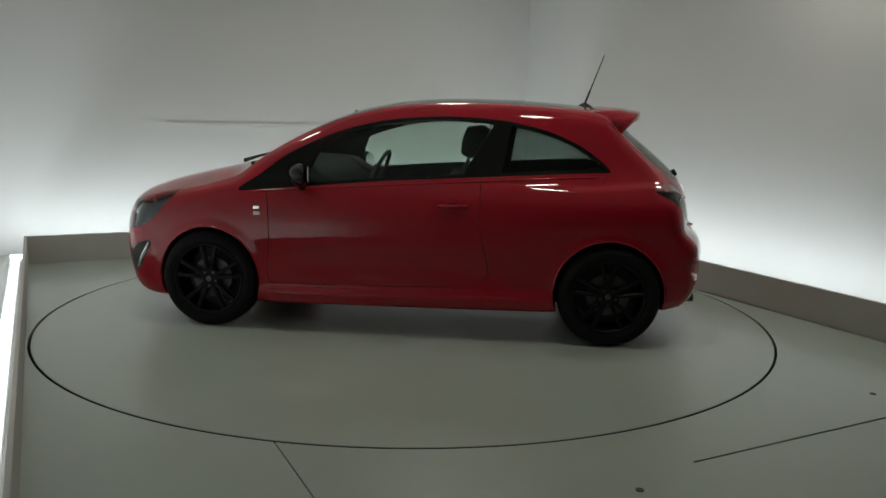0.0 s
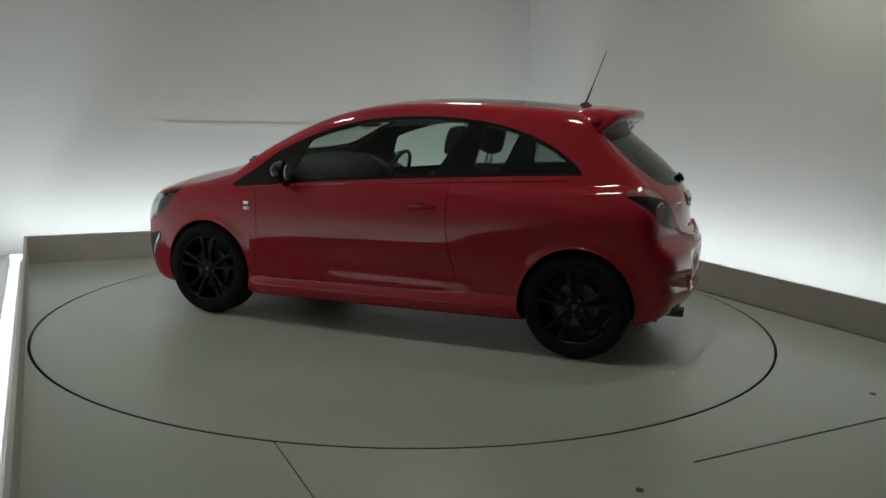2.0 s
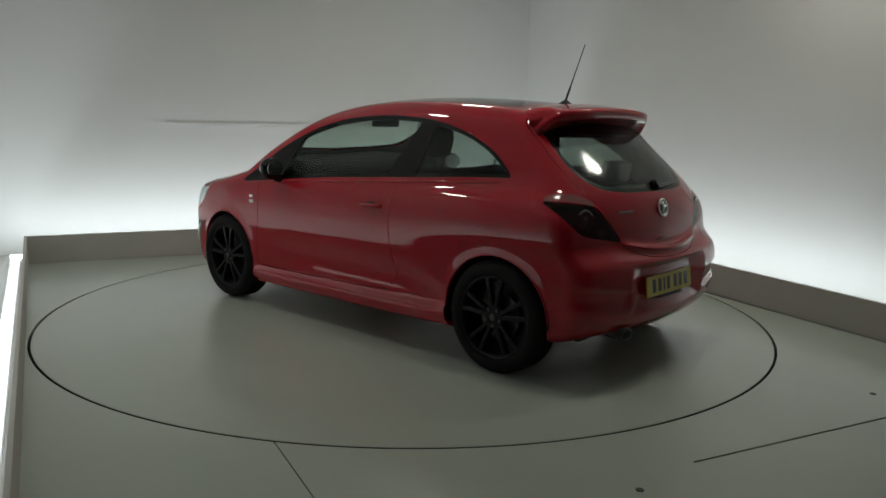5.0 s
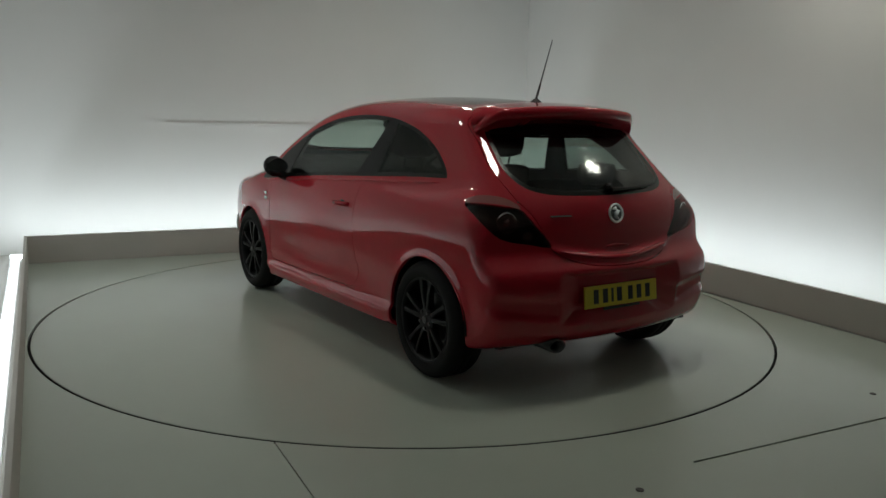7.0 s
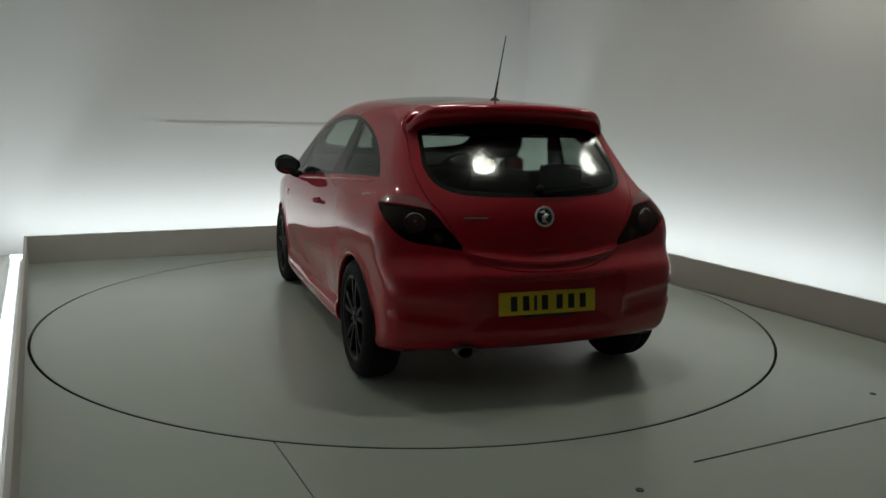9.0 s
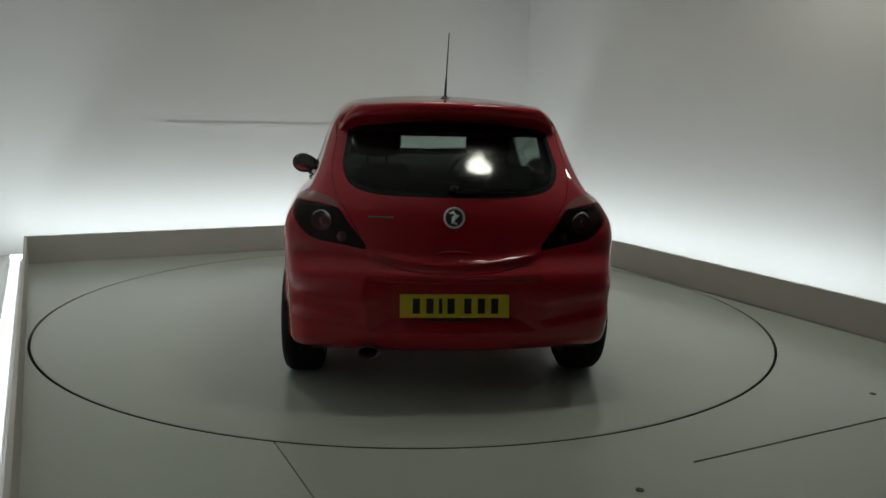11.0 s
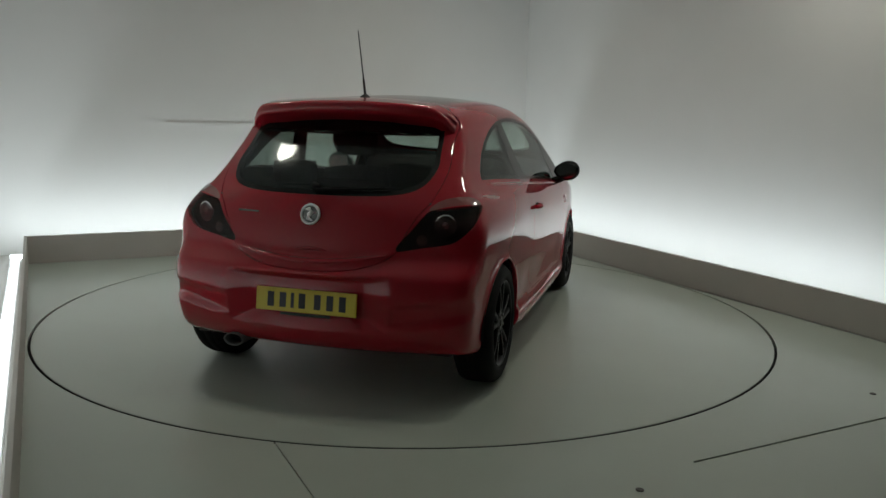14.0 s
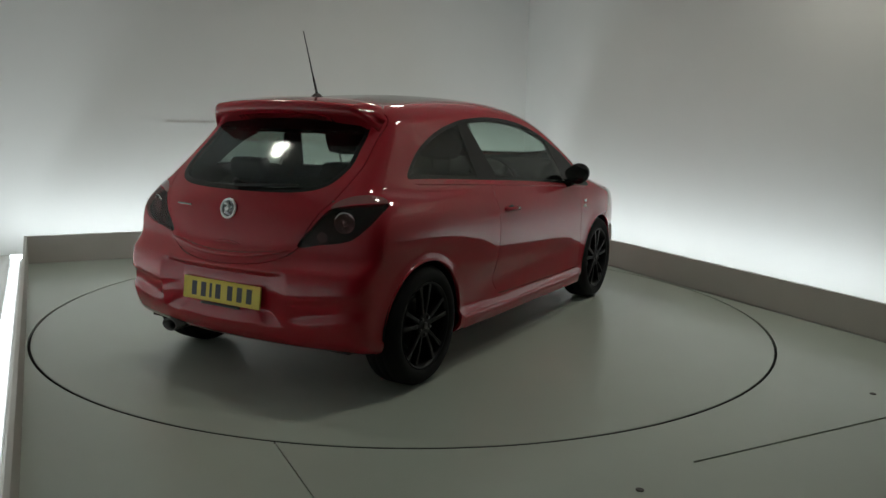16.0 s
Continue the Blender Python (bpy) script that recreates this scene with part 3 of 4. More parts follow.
    inside = [f for k in ("shell", "door_l", "door_r", "tailgate", "trim_l", "trim_r", "bonnet", "screen_band", "rear_band") for f in out[k]
              if -1.85 < f.calc_center_median().x < 1.15 and f.calc_center_median().z > 0.55]
    region("cabin_lining", bm, [f for f in inside if f.calc_center_median().z < 1.30], INTERIOR, car, "black cabin lining", 0.0, sink=0.025)
    region("headlining", bm, [f for f in inside if f.calc_center_median().z >= 1.30] + out["roof_panel"], LINING, car, "grey cloth headlining", 0.0, sink=0.025)
    bm.free()
    for key in ("tail_l", "tail_r", "head_l", "head_r", "screen", "rear_glass", "pane_l", "pane_r", "quarter_l", "quarter_r"):
        made[key].visible_shadow = False
    return made


BODY = build_body()


def skin_y(x, z):
    """The half-width of the finished skin at x, z."""
    a, b = 0.0, 1.1
    for _ in range(40):
        c = 0.5 * (a + b)
        if car_field(np.array([x]), np.array([c]), np.array([z]))[0] > 0:
            b = c
        else:
            a = c
    return a


def skin_back(y, z):
    """The x of the finished skin at the tail, at y, z."""
    a, b = -1.0, -2.2
    for _ in range(40):
        c = 0.5 * (a + b)
        if car_field(np.array([c]), np.array([y]), np.array([z]))[0] > 0:
            b = c
        else:
            a = c
    return a


# ---- wheels ----


def wheel(x, side):
    """side: 1 left, -1 right. The wheel's own y points outwards."""
    root = new("wheel", None)
    root.parent = car
    root.matrix_local = pose(x, side * (TRACK + (0.016 if x > 0 else 0.004)), RW, 0, 0, 0 if side > 0 else 180)
    W = 0.104
    bm = bmesh.new()
    lathe(bm, [(0.222, W - 0.012), (0.235, W - 0.002), (0.262, W + 0.004), (0.288, W - 0.006), (0.304, W - 0.024), (0.310, W - 0.04), (0.312, 0.03), (0.3085, 0.027), (0.3085, 0.019),
               (0.312, 0.016), (0.312, -0.016), (0.3085, -0.019), (0.3085, -0.027), (0.312, -0.03), (0.310, -W + 0.04), (0.30, -W + 0.02), (0.26, -W), (0.222, -W + 0.012)], 72, closed=True)
    part("tyre", bm, RUBBER, root, "black low-profile tyre", True)
    bm = bmesh.new()
    lathe(bm, [(0.226, W - 0.008), (0.222, W - 0.004), (0.214, W - 0.010), (0.205, W - 0.030), (0.198, 0.02), (0.195, -W + 0.02), (0.224, -W + 0.01), (0.226, -W + 0.02), (0.210, 0.0), (0.216, W - 0.03)], 72, closed=True)
    part("rim", bm, WHEEL_BLACK, root, "gloss black alloy rim", True)
    for i in range(5):
        a0 = 2 * math.pi * (i / 5) + 0.3
        for s in (-1, 1):
            bm = bmesh.new()
            rows = []
            for r, off, w, y0, y1 in ((0.030, 0.006, 0.012, W - 0.024, W - 0.062), (0.075, 0.016, 0.012, W - 0.016, W - 0.055), (0.14, 0.030, 0.011, W - 0.012, W - 0.045), (0.208, 0.046, 0.015, W - 0.014, W - 0.040)):
                ring = []
                for dw, y in ((-w, y1), (-w, y0 - 0.004), (-w + 0.004, y0), (w - 0.004, y0), (w, y0 - 0.004), (w, y1)):
                    t = s * off + dw
                    ring.append(bm.verts.new((r * math.cos(a0) - t * math.sin(a0), y, r * math.sin(a0) + t * math.cos(a0))))
                rows.append(ring)
            for A, B in zip(rows, rows[1:]):
                for j in range(6):
                    bm.faces.new((A[j], A[(j + 1) % 6], B[(j + 1) % 6], B[j]))
            bm.faces.new(rows[0])
            bm.faces.new(rows[-1][::-1])
            bmesh.ops.recalc_face_normals(bm, faces=bm.faces)
            part("spoke", bm, WHEEL_BLACK, root)
    bm = bmesh.new()
    lathe(bm, [(0.0, W - 0.06), (0.066, W - 0.06), (0.066, W - 0.024), (0.058, W - 0.018), (0.0, W - 0.018)], 32)
    part("hub", bm, WHEEL_BLACK, root, "", False)
    bm = bmesh.new()
    lathe(bm, [(0.0, W - 0.018), (0.019, W - 0.018), (0.019, W - 0.012), (0.015, W - 0.009), (0.0, W - 0.008)], 24)
    part("centre_cap", bm, STEEL, root, "silver centre cap")
    for i in range(5):
        a = 2 * math.pi * (i + 0.5) / 5 + 0.3
        bm = bmesh.new()
        lathe(bm, [(0.0, W - 0.022), (0.009, W - 0.022), (0.009, W - 0.010), (0.0, W - 0.009)], 8)
        part("wheel_bolt", bm, STEEL, root, m=Matrix.Translation((0.047 * math.cos(a), 0, 0.047 * math.sin(a))))
    bm = bmesh.new()
    lathe(bm, [(0.05, 0.005), (0.13, 0.005), (0.13, 0.027), (0.05, 0.027)], 40, closed=True)
    part("brake_disc", bm, STEEL, root, "grey steel brake disc")
    bm = bmesh.new()
    lathe(bm, [(0.0, -0.05), (0.19, -0.05), (0.19, -0.045), (0.0, -0.045)], 32)
    part("back_plate", bm, PLASTIC, root)
    return root


for x in (AX, -AX):
    for s in (1, -1):
        wheel(x, s)

# wheel housings
for x in (AX, -AX):
    for s in (1, -1):
        bm = bmesh.new()
        n, r = 36, 0.345
        A, B = [], []
        for i in range(n + 1):
            a = math.radians(-2 + 184 * i / n)
            A.append(bm.verts.new((x + r * math.cos(a), s * 0.815, 0.314 + r * math.sin(a))))
            B.append(bm.verts.new((x + r * math.cos(a), s * 0.50, 0.314 + r * math.sin(a))))
        for i in range(n):
            bm.faces.new((A[i], A[i + 1], B[i + 1], B[i]))
        bm.faces.new(B)
        bmesh.ops.solidify(bm, geom=bm.faces[:], thickness=0.004)
        part("wheel_housing", bm, PLASTIC, car, "black wheel arch liner")

# ---- fittings outside the car ----


def spoiler():
    bm = bmesh.new()
    rows = []
    N = 44
    for i in range(N + 1):
        y = -0.565 + 1.13 * i / N
        a = abs(y) / 0.565
        end = max(0.0, (a - 0.80) / 0.20)
        drop = 0.016 * (a * 0.565 / 0.4) ** 2 + 0.085 * end ** 1.8
        tip = -1.455 + 0.10 * a ** 3 + 0.05 * end ** 2
        zt = 1.437 - drop
        front = -1.10
        zf = 1.458 - 0.022 * (abs(y) / 0.4) ** 2 - 0.075 * end ** 1.8
        t = 0.062 - 0.014 * end
        ring = [(front, zf - 0.010), (front - 0.10, zf), (-1.30, (zf + zt) / 2 + 0.006), (tip + 0.05, zt + 0.001), (tip + 0.012, zt - 0.004),
                (tip, zt - 0.014), (tip + 0.004, zt - t + 0.010), (tip + 0.018, zt - t), (tip + 0.06, zt - t - 0.006), (-1.325 + 0.02 * end, zt - t - 0.042), (-1.24, zf - 0.07)]
        rows.append([bm.verts.new((x, y, z)) for x, z in ring])
    k = len(rows[0])
    for A, B in zip(rows, rows[1:]):
        for j in range(k):
            bm.faces.new((A[j], A[(j + 1) % k], B[(j + 1) % k], B[j]))
    bm.faces.new(rows[0])
    bm.faces.new(rows[-1][::-1])
    bmesh.ops.recalc_face_normals(bm, faces=bm.faces)
    sp = part("roof_spoiler", bm, RED, car, "", True)
    bm = bmesh.new()
    box(bm, -1.452, -1.444, -0.13, 0.13, 1.402, 1.414, 0.003)
    part("brake_light", bm, LAMP_DARK, sp, "dark high-level brake light strip")


spoiler()


def mirror(s):
    root = new("door_mirror")
    root.parent = car
    tagged(root, "black door mirror")
    bm = bmesh.new()
    bmesh.ops.create_icosphere(bm, subdivisions=4, radius=1.0)
    for v in bm.verts:
        x, y, z = v.co
        # flat towards the driver, round ahead, fuller at the outer end
        sx = 0.085 if x > 0 else 0.035
        v.co = (0.625 + x * sx - 0.02 * y, s * (0.890 + y * 0.096), 0.995 + z * (0.072 + 0.008 * y) * (1 - 0.12 * max(0, -y)) + 0.006 * y)
    part("mirror_cap", bm, BLACK_GLOSS, root, "", True)
    bm = bmesh.new()
    bmesh.ops.create_circle(bm, cap_ends=True, segments=40, radius=1.0)
    for v in bm.verts:
        x, y, z = v.co
        v.co = (0.5885 - 0.02 * x, s * (0.893 + 0.074 * x), 0.996 + 0.052 * y)
    r = bmesh.ops.extrude_face_region(bm, geom=bm.faces[:])
    for v in r["geom"]:
        if isinstance(v, bmesh.types.BMVert):
            v.co.x -= 0.006
    bmesh.ops.recalc_face_normals(bm, faces=bm.faces)
    part("mirror_glass", bm, CHROME, root, "mirror glass")
    bm = bmesh.new()
    tube(bm, [(0.655, s * 0.745, 0.915), (0.650, s * 0.80, 0.918), (0.640, s * 0.85, 0.935), (0.635, s * 0.875, 0.955)], [0.034, 0.030, 0.027, 0.026], 14)
    part("mirror_arm", bm, BLACK_TRIM, root, "", True)


mirror(1)
mirror(-1)

# aerial
bm = bmesh.new()
lathe(bm, [(0.0, 0.0), (0.034, 0.0), (0.030, 0.010), (0.018, 0.022), (0.010, 0.030), (0.0, 0.032)], 20, "Z")
for v in bm.verts:
    v.co.x *= 1.5
    v.co += Vector((-1.098, 0, 1.448))
aerial = part("aerial_base", bm, PLASTIC, car, "black aerial foot", True)
bm = bmesh.new()
A0, A1 = Vector((-1.098, 0, 1.470)), Vector((-1.215, -0.004, 1.800))
tube(bm, [A0, A0.lerp(A1, 0.05), A0.lerp(A1, 0.25), A0.lerp(A1, 0.3), A1], [0.008, 0.007, 0.006, 0.0036, 0.0026], 8)
part("aerial_rod", bm, PLASTIC, aerial, "thin black aerial rod")

# number plate
PX = -1.846
tilt = pose(PX, 0, 0.485, 0, 0, 0) @ pose(0, 0, 0, 0, 7, 0)
plate_ob = part("number_plate", box(bmesh.new(), -0.004, 0.004, -0.26, 0.26, -0.056, 0.056, 0.002), YELLOW, car, "yellow rear number plate", m=tilt)
for i, y in enumerate((0.182, 0.118, 0.068, 0.018, -0.062, -0.126, -0.190)):
    w = 0.008 if i == 2 else 0.017
    part("character_bar", box(bmesh.new(), -0.0055, -0.0042, y - w, y + w, -0.036, 0.036), INK, plate_ob)
part("plate_foot", box(bmesh.new(), -0.006, 0.004, -0.13, 0.13, -0.072, -0.059, 0.003), PLASTIC, plate_ob, "black strip under the plate")

# round emblem on the tailgate
ex = skin_back(0.0, 0.895)
emblem_m = pose(ex - 0.003, 0.005, 0.895, 0, 12, 0)
bm = bmesh.new()
n = 40
tube(bm, [(-0.006, 0.046 * math.cos(2 * math.pi * i / n), 0.046 * math.sin(2 * math.pi * i / n)) for i in range(n)], 0.006, 8, closed=True)
emblem = part("emblem", bm, EMBLEM, car, "round chrome emblem", True, m=emblem_m)
bm = bmesh.new()
lathe(bm, [(0.0, 0.0), (0.044, 0.0), (0.044, 0.003), (0.0, 0.005)], 32, "Y")
bmesh.ops.rotate(bm, verts=bm.verts, cent=(0, 0, 0), matrix=Matrix.Rotation(math.radians(90), 3, "Z"))
part("emblem_field", bm, LAMP_CLEAR, emblem, "dull silver field")
bm = bmesh.new()
tube(bm, [(-0.008, 0.026, 0.022), (-0.009, 0.004, 0.026), (-0.010, -0.012, 0.012), (-0.010, 0.006, -0.004), (-0.010, 0.010, -0.020), (-0.008, -0.014, -0.030)],
     [0.004, 0.010, 0.012, 0.012, 0.010, 0.004], 10)
part("emblem_figure", bm, EMBLEM, emblem, "", True)

# tailgate details
bm = bmesh.new()
tube(bm, [(skin_back(0.0, 1.005) - 0.004, 0.01, 1.012), (skin_back(0.0, 1.03) - 0.012, 0.0, 1.035)], 0.022, 14)
wiper = part("rear_wiper", bm, BLACK_TRIM, car, "black rear wiper", True)
bm = bmesh.new()
arm = [(skin_back(y, 1.004 + 0.02 * abs(y) / 0.4) - 0.016, y, 1.010 + 0.02 * abs(y) / 0.4) for y in (0.0, -0.1, -0.2, -0.3, -0.36)]
tube(bm, arm, [0.012, 0.010, 0.008, 0.007, 0.005], 8)
part("wiper_arm", bm, BLACK_TRIM, wiper)
bm = bmesh.new()
N = 24
ring = []
for i in range(N + 1):
    y = -0.38 + 0.76 * i / N
    z = 0.680 + 0.30 * y * y
    x = skin_back(y, z)
    w = 0.013 * math.sqrt(max(0.0, 1 - (y / 0.38) ** 2)) + 0.002
    ring.append([bm.verts.new((x + 0.01, y, z + w)), bm.verts.new((x - 0.008, y, z + w * 0.7)), bm.verts.new((x - 0.016, y, z - w * 0.4)), bm.verts.new((x + 0.01, y, z - w))])
for A, B in zip(ring, ring[1:]):
    for j in range(4):
        bm.faces.new((A[j], A[(j + 1) % 4], B[(j + 1) % 4], B[j]))
bm.faces.new(ring[0])
bm.faces.new(ring[-1][::-1])
bmesh.ops.recalc_face_normals(bm, faces=bm.faces)
part("tailgate_lip", bm, RED, BODY["tailgate"], "", True)
bm = bmesh.new()
tube(bm, [(skin_back(y, 0.735 - 1.2 * y * y) - 0.001, y, 0.735 - 1.2 * y * y) for y in (-0.085, -0.06, -0.03, 0.0, 0.03, 0.06, 0.085)],
     [0.002, 0.006, 0.008, 0.008, 0.008, 0.006, 0.002], 8)
part("tailgate_grip", bm, RED, BODY["tailgate"], "", True)

bm = bmesh.new()
tube(bm, [(skin_back(y, 0.892), y, 0.892) for y in (0.41, 0.38, 0.35, 0.32, 0.29)], 0.005, 8)
part("model_bar", bm, LAMP_CLEAR, BODY["tailgate"], "small silver bar on the tailgate")

# exhaust
bm = bmesh.new()
lathe(bm, [(0.030, -0.10), (0.036, -0.10), (0.037, 0.10), (0.030, 0.10)], 28, closed=True)
ex_ob = part("exhaust_tip", bm, STEEL, car, "chrome oval exhaust tip", True, m=pose(-1.725, 0.405, 0.252, 0, 0, 90) @ Matrix.Diagonal((1.5, 1, 0.9, 1)))
# Near-black disc across the pipe, in place of the shade inside it.
bm = bmesh.new()
lathe(bm, [(0.0, 0.02), (0.0345, 0.02), (0.0345, 0.03), (0.0, 0.03)], 28)
part("exhaust_bore_shade", bm, PIT, ex_ob)

# tail lamp bowls
for s, key in ((1, "tail_l"), (-1, "tail_r")):
    for y, z, r in ((0.63, 0.865, 0.052), (0.53, 0.795, 0.026)):
        bm = bmesh.new()
        lathe(bm, [(r, -0.014), (r * 0.94, -0.016), (r * 0.75, 0.004), (r * 0.45, 0.012), (r * 0.42, -0.006), (r * 0.3, -0.016), (0.0, -0.022)], 24)
        x0 = skin_back(y, z)
        part("lamp_bowl", bm, CHROME, BODY[key], "small chrome reflector bowl", True, m=pose(x0 + 0.028, s * y, z, 0, 0, -90 + s * -20))

# door handles, wing badges, side repeaters of the sill
for s, key in ((1, "door_l"), (-1, "door_r")):
    yh = skin_y(-0.30, 0.829)
    bm = bmesh.new()
    tube(bm, [(-0.385, s * (yh - 0.004), 0.832), (-0.37, s * (yh + 0.018), 0.832), (-0.30, s * (yh + 0.026), 0.830), (-0.23, s * (yh + 0.018), 0.828), (-0.215, s * (yh - 0.004), 0.828)],
         [0.012, 0.013, 0.014, 0.013, 0.012], 10)
    h = part("door_handle", bm, RED, BODY[key], "", True)
    # Flat near-black lens on the skin, painting the shade behind the handle.
    bm = bmesh.new()
    bmesh.ops.create_icosphere(bm, subdivisions=3, radius=1.0)
    for v in bm.verts:
        v.co = (-0.30 + v.co.x * 0.045, s * (yh - 0.002 + v.co.y * 0.004), 0.826 + v.co.z * 0.026)
    part("handle_shade", bm, PIT, h, "near-black patch for the shade behind the handle", True)
    yb = skin_y(0.93, 0.75)
    part("wing_badge", box(bmesh.new(), 0.912, 0.952, min(s * yb, s * (yb + 0.005)), max(s * yb, s * (yb + 0.005)), 0.772, 0.792, 0.002), CHROME, car, "small dull silver badge")
    part("wing_badge", box(bmesh.new(), 0.908, 0.952, min(s * yb, s * (yb + 0.005)), max(s * yb, s * (yb + 0.005)), 0.735, 0.757, 0.002), WHITE, car, "small white badge")
    # chrome blade in the fog lamp recess
    bm = bmesh.new()
    pts = []
    for z, x in ((0.355, 1.765), (0.40, 1.742), (0.44, 1.718), (0.485, 1.690), (0.525, 1.672)):
        pts.append((x, s * (skin_y(x, z) + 0.004), z))
    tube(bm, pts, [0.004, 0.010, 0.013, 0.012, 0.005], 8)
    part("fog_trim", bm, EMBLEM, BODY["front_bumper"], "chrome blade beside the fog lamp", True)
    # bead added for the highlit body crease under the windows, and wheel arch lips
    bm = bmesh.new()
    pts = []
    for i in range(41):
        x = 0.98 - 2.18 * i / 40
        z = 0.961 - 0.068 * x - (0.012 if x < 0.7 else 0.012 + 0.02 * (x - 0.7)) - 0.012 * max(0.0, -x - 0.7)
        pts.append((x, s * (skin_y(x, z) - 0.002), z))
    tube(bm, pts, [0.002] + [0.0075] * 39 + [0.002], 8)
    part("belt_crease", bm, RED, car, "", True)
    for cx, cz in ((AX, 0.312), (-AX, 0.316)):
        bm = bmesh.new()
        pts = []
        for i in range(45):
            a = radians(2 + 176 * i / 44)
            x, z = cx + 0.337 * math.cos(a), cz + 0.337 * math.sin(a)
            pts.append((x, s * (skin_y(x, z) - 0.003), z))
        tube(bm, pts, 0.007, 8)
        part("arch_lip", bm, RED, car, "", True)
    # headlamp projector
    for px, py, pz, pr in ((1.66, 0.695, 0.735, 0.050), (1.80, 0.62, 0.70, 0.040)):
        bm = bmesh.new()
        lathe(bm, [(pr, 0.0), (pr * 1.12, 0.012), (pr, 0.016), (pr * 0.8, 0.004), (pr * 0.7, 0.024), (pr * 0.4, 0.036), (0.0, 0.040)], 24)
        part("projector", bm, EMBLEM, BODY["head_l" if s > 0 else "head_r"], "round headlamp projector", True, m=pose(px, s * py, pz, 0, 0, -60 if s > 0 else -120))
    # front wiper
    bm = bmesh.new()
    tube(bm, [(1.16, s * 0.42, 1.045), (1.13, s * 0.25, 1.066), (1.11, s * 0.10 - 0.1, 1.082), (1.10, s * 0.05 - 0.3, 1.078)], [0.014, 0.010, 0.008, 0.005], 8)
    part("windscreen_wiper", bm, PLASTIC, car, "black windscreen wiper")
    # sill blade
    bm = bmesh.new()
    rows = []
    for i in range(41):
        x = 0.86 - 1.74 * i / 40
        z = 0.262 + 0.028 * (0.86 - x) / 1.74
        y = skin_y(x, z - 0.02)
        e = min(1.0, i / 3, (40 - i) / 3)
        rows.append([bm.verts.new((x, s * (y - 0.012), z + 0.012)), bm.verts.new((x, s * (y + 0.003 * e), z)), bm.verts.new((x, s * (y + 0.008 * e), z - 0.026)), bm.verts.new((x, s * (y - 0.010), z - 0.075))])
    for A, B in zip(rows, rows[1:]):
        for j in range(3):
            bm.faces.new((A[j], A[j + 1], B[j + 1], B[j]))
    bmesh.ops.recalc_face_normals(bm, faces=bm.faces)
    part("sill_skirt", bm, RED, car, "", True)

# ---- inside the car ----
part("cabin_floor", box(bmesh.new(), -1.70, 1.10, -0.68, 0.68, 0.24, 0.28), PLASTIC, car, "black cabin floor")
bm = bmesh.new()
rows = []
for i in range(25):
    y = -0.66 + 1.32 * i / 24
    hump = 0.018 * math.exp(-((y + 0.36) / 0.2) ** 2)
    rows.append([bm.verts.new((x, y, z + (hump if z > 0.9 else 0))) for x, z in ((1.04, 0.60), (1.03, 1.055), (0.80, 1.050), (0.63, 1.035), (0.53, 0.95), (0.50, 0.80), (0.58, 0.62), (0.75, 0.50))])
for A, B in zip(rows, rows[1:]):
    for j in range(8):
        bm.faces.new((A[j], A[(j + 1) % 8], B[(j + 1) % 8], B[j]))
bm.faces.new(rows[0])
bm.faces.new(rows[-1][::-1])
bmesh.ops.recalc_face_normals(bm, faces=bm.faces)
part("dashboard", bm, INTERIOR, car, "black dashboard", True)


def cushion(name, parent, size, m, mat=FABRIC, puff=0.3, label=""):
    bm = bmesh.new()
    bmesh.ops.create_cube(bm, size=2)
    bmesh.ops.subdivide_edges(bm, edges=bm.edges[:], cuts=6, use_grid_fill=True)
    for v in bm.verts:
        p = Vector(v.co)
        q = p.normalized() * 1.25
        v.co = p.lerp(q, puff)
        v.co = Vector((v.co.x * size[0], v.co.y * size[1], v.co.z * size[2]))
    return part(name, bm, mat, parent, label, True, m=m)


def front_seat(y):
    root = new("front_seat")
    root.parent = car
    tagged(root, "black cloth front seat with a headrest")
    cushion("seat", root, (0.25, 0.25, 0.09), pose(0.12, y, 0.44, 0, -8, 0))
    cushion("backrest", root, (0.07, 0.24, 0.30), pose(-0.215, y, 0.735, 0, -20, 0), puff=0.28)
    cushion("headrest", root, (0.055, 0.135, 0.092), pose(-0.365, y, 1.205, 0, -12, 0), puff=0.6)
    for d in (-0.06, 0.06):
        bm = bmesh.new()
        tube(bm, [(-0.315, y + d, 0.98), (-0.355, y + d, 1.14)], 0.007, 8)
        part("headrest_post", bm, STEEL, root)


front_seat(0.36)
front_seat(-0.36)
bench = new("rear_bench")
bench.parent = car
tagged(bench, "black cloth rear bench with headrests")
cushion("seat", bench, (0.24, 0.56, 0.09), pose(-0.86, 0, 0.46, 0, -6, 0))
cushion("backrest", bench, (0.07, 0.56, 0.28), pose(-1.17, 0, 0.74, 0, -18, 0), puff=0.18)
for y in (-0.33, 0.33):
    cushion("headrest", bench, (0.04, 0.12, 0.06), pose(-1.28, y, 1.055, 0, -10, 0), puff=0.35)
part("parcel_shelf", box(bmesh.new(), -1.66, -1.28, -0.56, 0.56, 0.945, 0.965, 0.006), PLASTIC, car, "black parcel shelf")

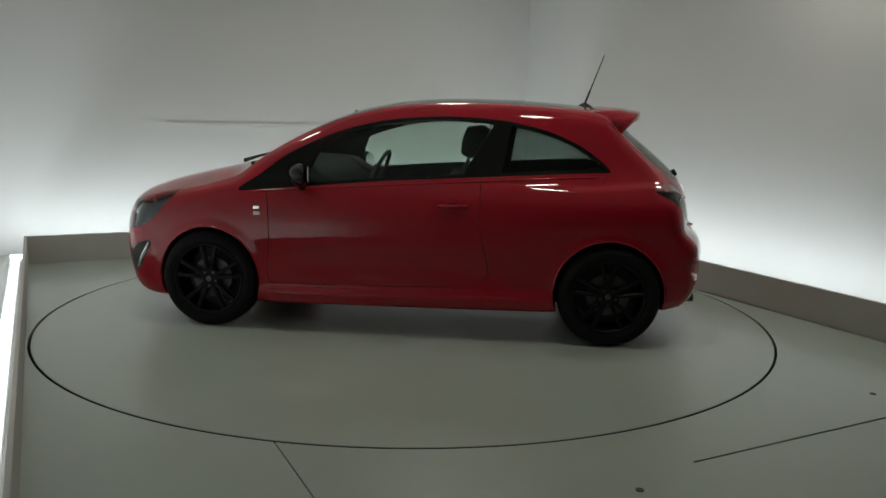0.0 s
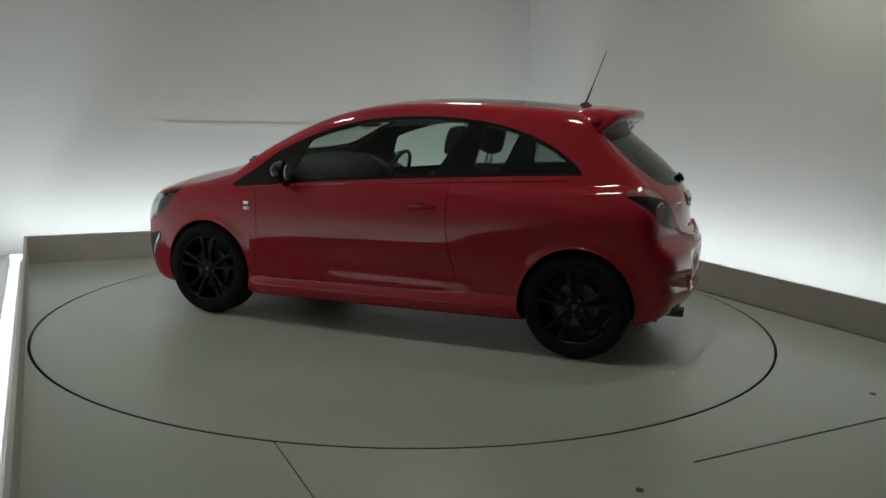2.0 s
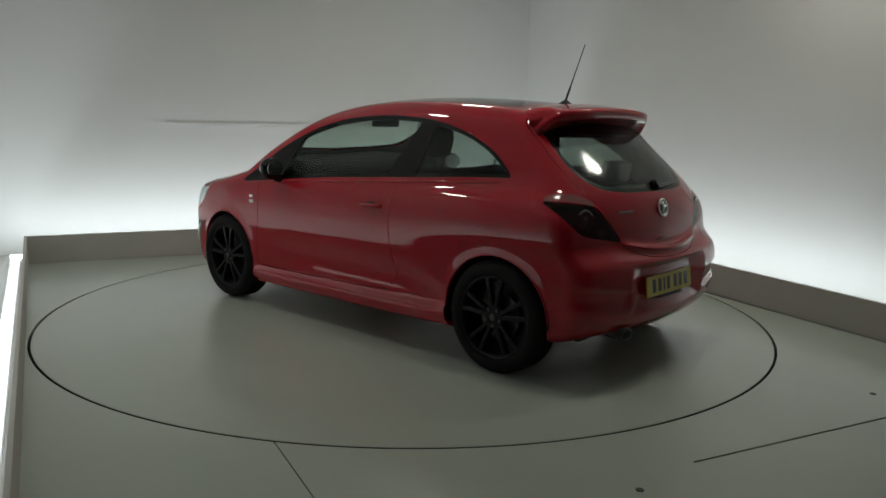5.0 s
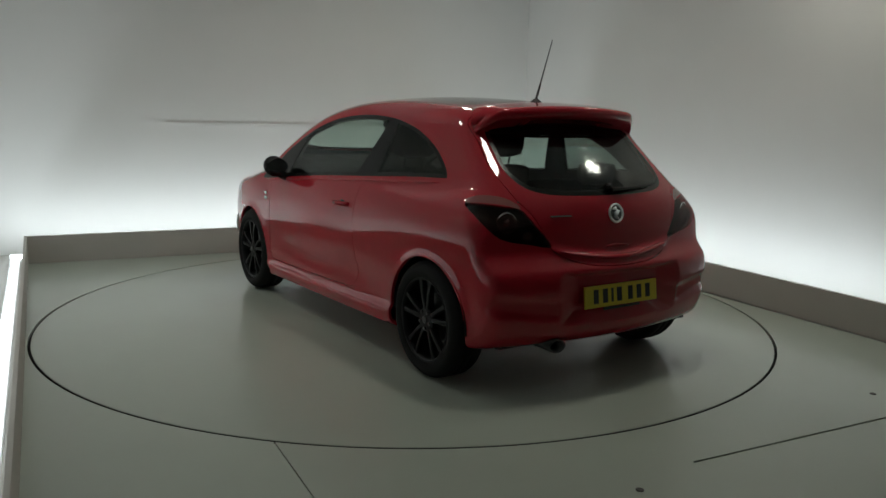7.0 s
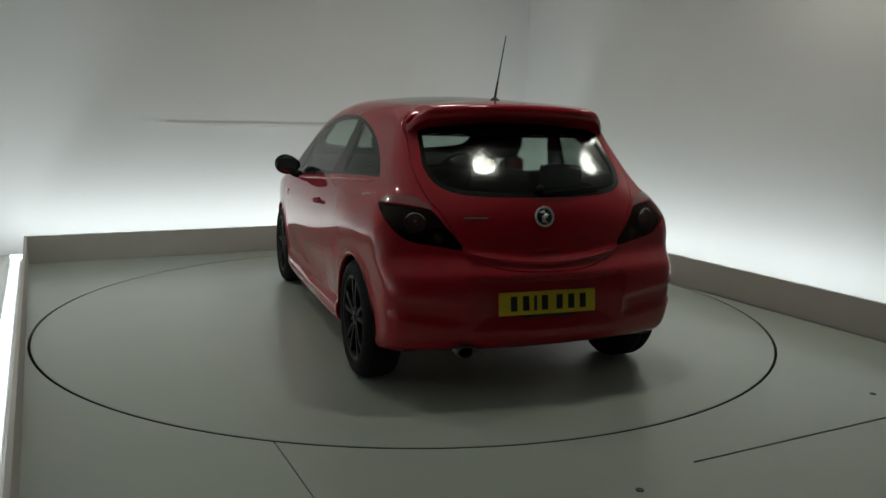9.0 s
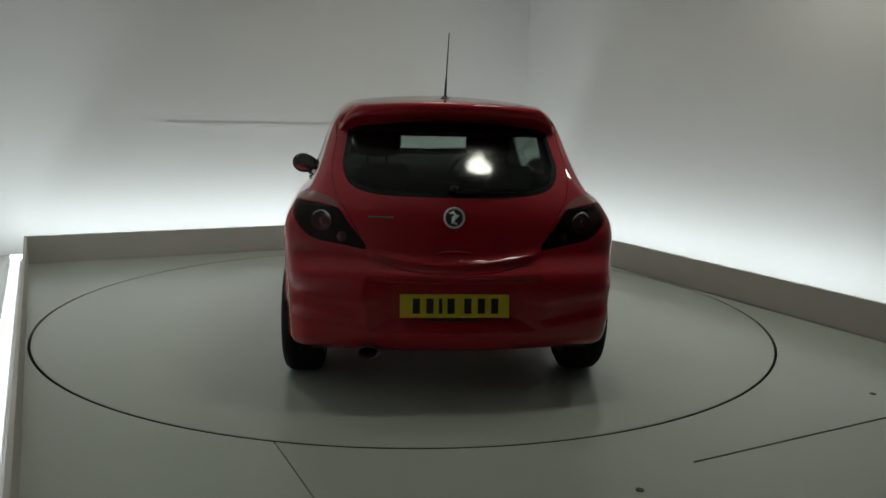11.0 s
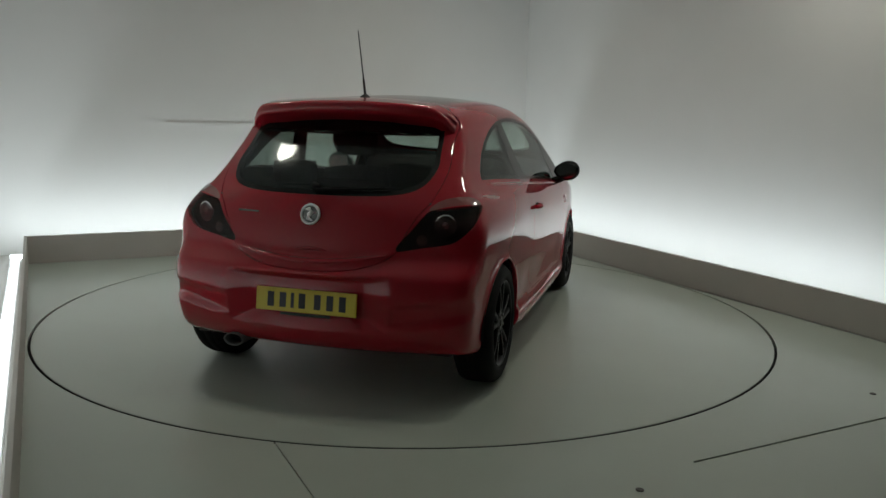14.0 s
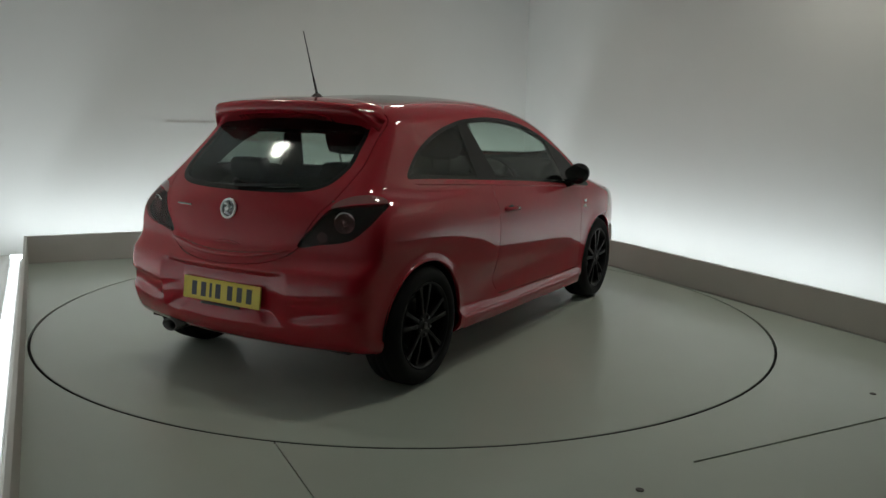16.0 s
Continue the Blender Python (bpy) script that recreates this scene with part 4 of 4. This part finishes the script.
# steering wheel, on the right side of the car
st = new("steering_wheel")
st.parent = car
st.matrix_local = pose(0.40, -0.36, 0.93, 0, -24, 0)
bm = bmesh.new()
n = 40
tube(bm, [(0, 0.182 * math.cos(2 * math.pi * i / n), 0.182 * math.sin(2 * math.pi * i / n)) for i in range(n)], 0.015, 10, closed=True)
part("wheel_rim", bm, PLASTIC, st, "black steering wheel rim", True)
cushion("wheel_boss", st, (0.03, 0.07, 0.06), pose(0.02, 0, 0), PLASTIC)
for a in (0, 180, 250, 290):
    bm = bmesh.new()
    tube(bm, [(0.015, 0.05 * math.cos(radians(a)), 0.05 * math.sin(radians(a))), (0.0, 0.178 * math.cos(radians(a)), 0.178 * math.sin(radians(a)))], 0.013, 8)
    part("wheel_spoke", bm, PLASTIC, st)
bm = bmesh.new()
tube(bm, [(0.02, 0, 0), (0.25, 0, 0.0)], 0.03, 12)
part("steering_column", bm, PLASTIC, st)

# inner mirror
bm = bmesh.new()
box(bm, -0.012, 0.012, -0.115, 0.115, -0.033, 0.033, 0.012, 3)
im = part("inner_mirror", bm, PLASTIC, car, "black inner mirror", m=pose(0.46, 0.0, 1.312, 0, -8, -12))
bm = bmesh.new()
tube(bm, [(0.01, 0, 0.02), (0.05, 0, 0.075)], 0.010, 8)
part("mirror_stalk", bm, PLASTIC, im)

# ---- round lamps under the studio ceiling ----


def ceiling_lamp(a, b):
    root = tagged(new("ceiling_lamp"), "round white glowing lamp under the studio ceiling", "ceiling lamp", "lamps under the ceiling")
    root.matrix_world = ROOM @ pose(a, b, CEIL)
    bm = bmesh.new()
    lathe(bm, [(0.0, 0.0), (0.21, 0.0), (0.21, -0.06), (0.194, -0.065), (0.189, -0.04), (0.0, -0.04)], 40, "Z")
    part("housing", bm, WHITE, root)
    bm = bmesh.new()
    lathe(bm, [(0.0, -0.045), (0.187, -0.045), (0.178, -0.058), (0.10, -0.066), (0.0, -0.068)], 40, "Z")
    part("diffuser", bm, LAMP_GLOW, root, "", True)


for a, b in LAMPS:
    ceiling_lamp(a, b)


def motions():
    rows = []
    for i in range(33):
        t = i * 0.5
        a = 170.92 - 7.071 * t - 0.00128 * t * t
        rows.append((t, pose(0, 0, 0, 0, 0, a)))
    walk(car, rows)
    walk(turntable, rows)


for ob in car.children:
    ob.location = ob.location + CAR
motions()
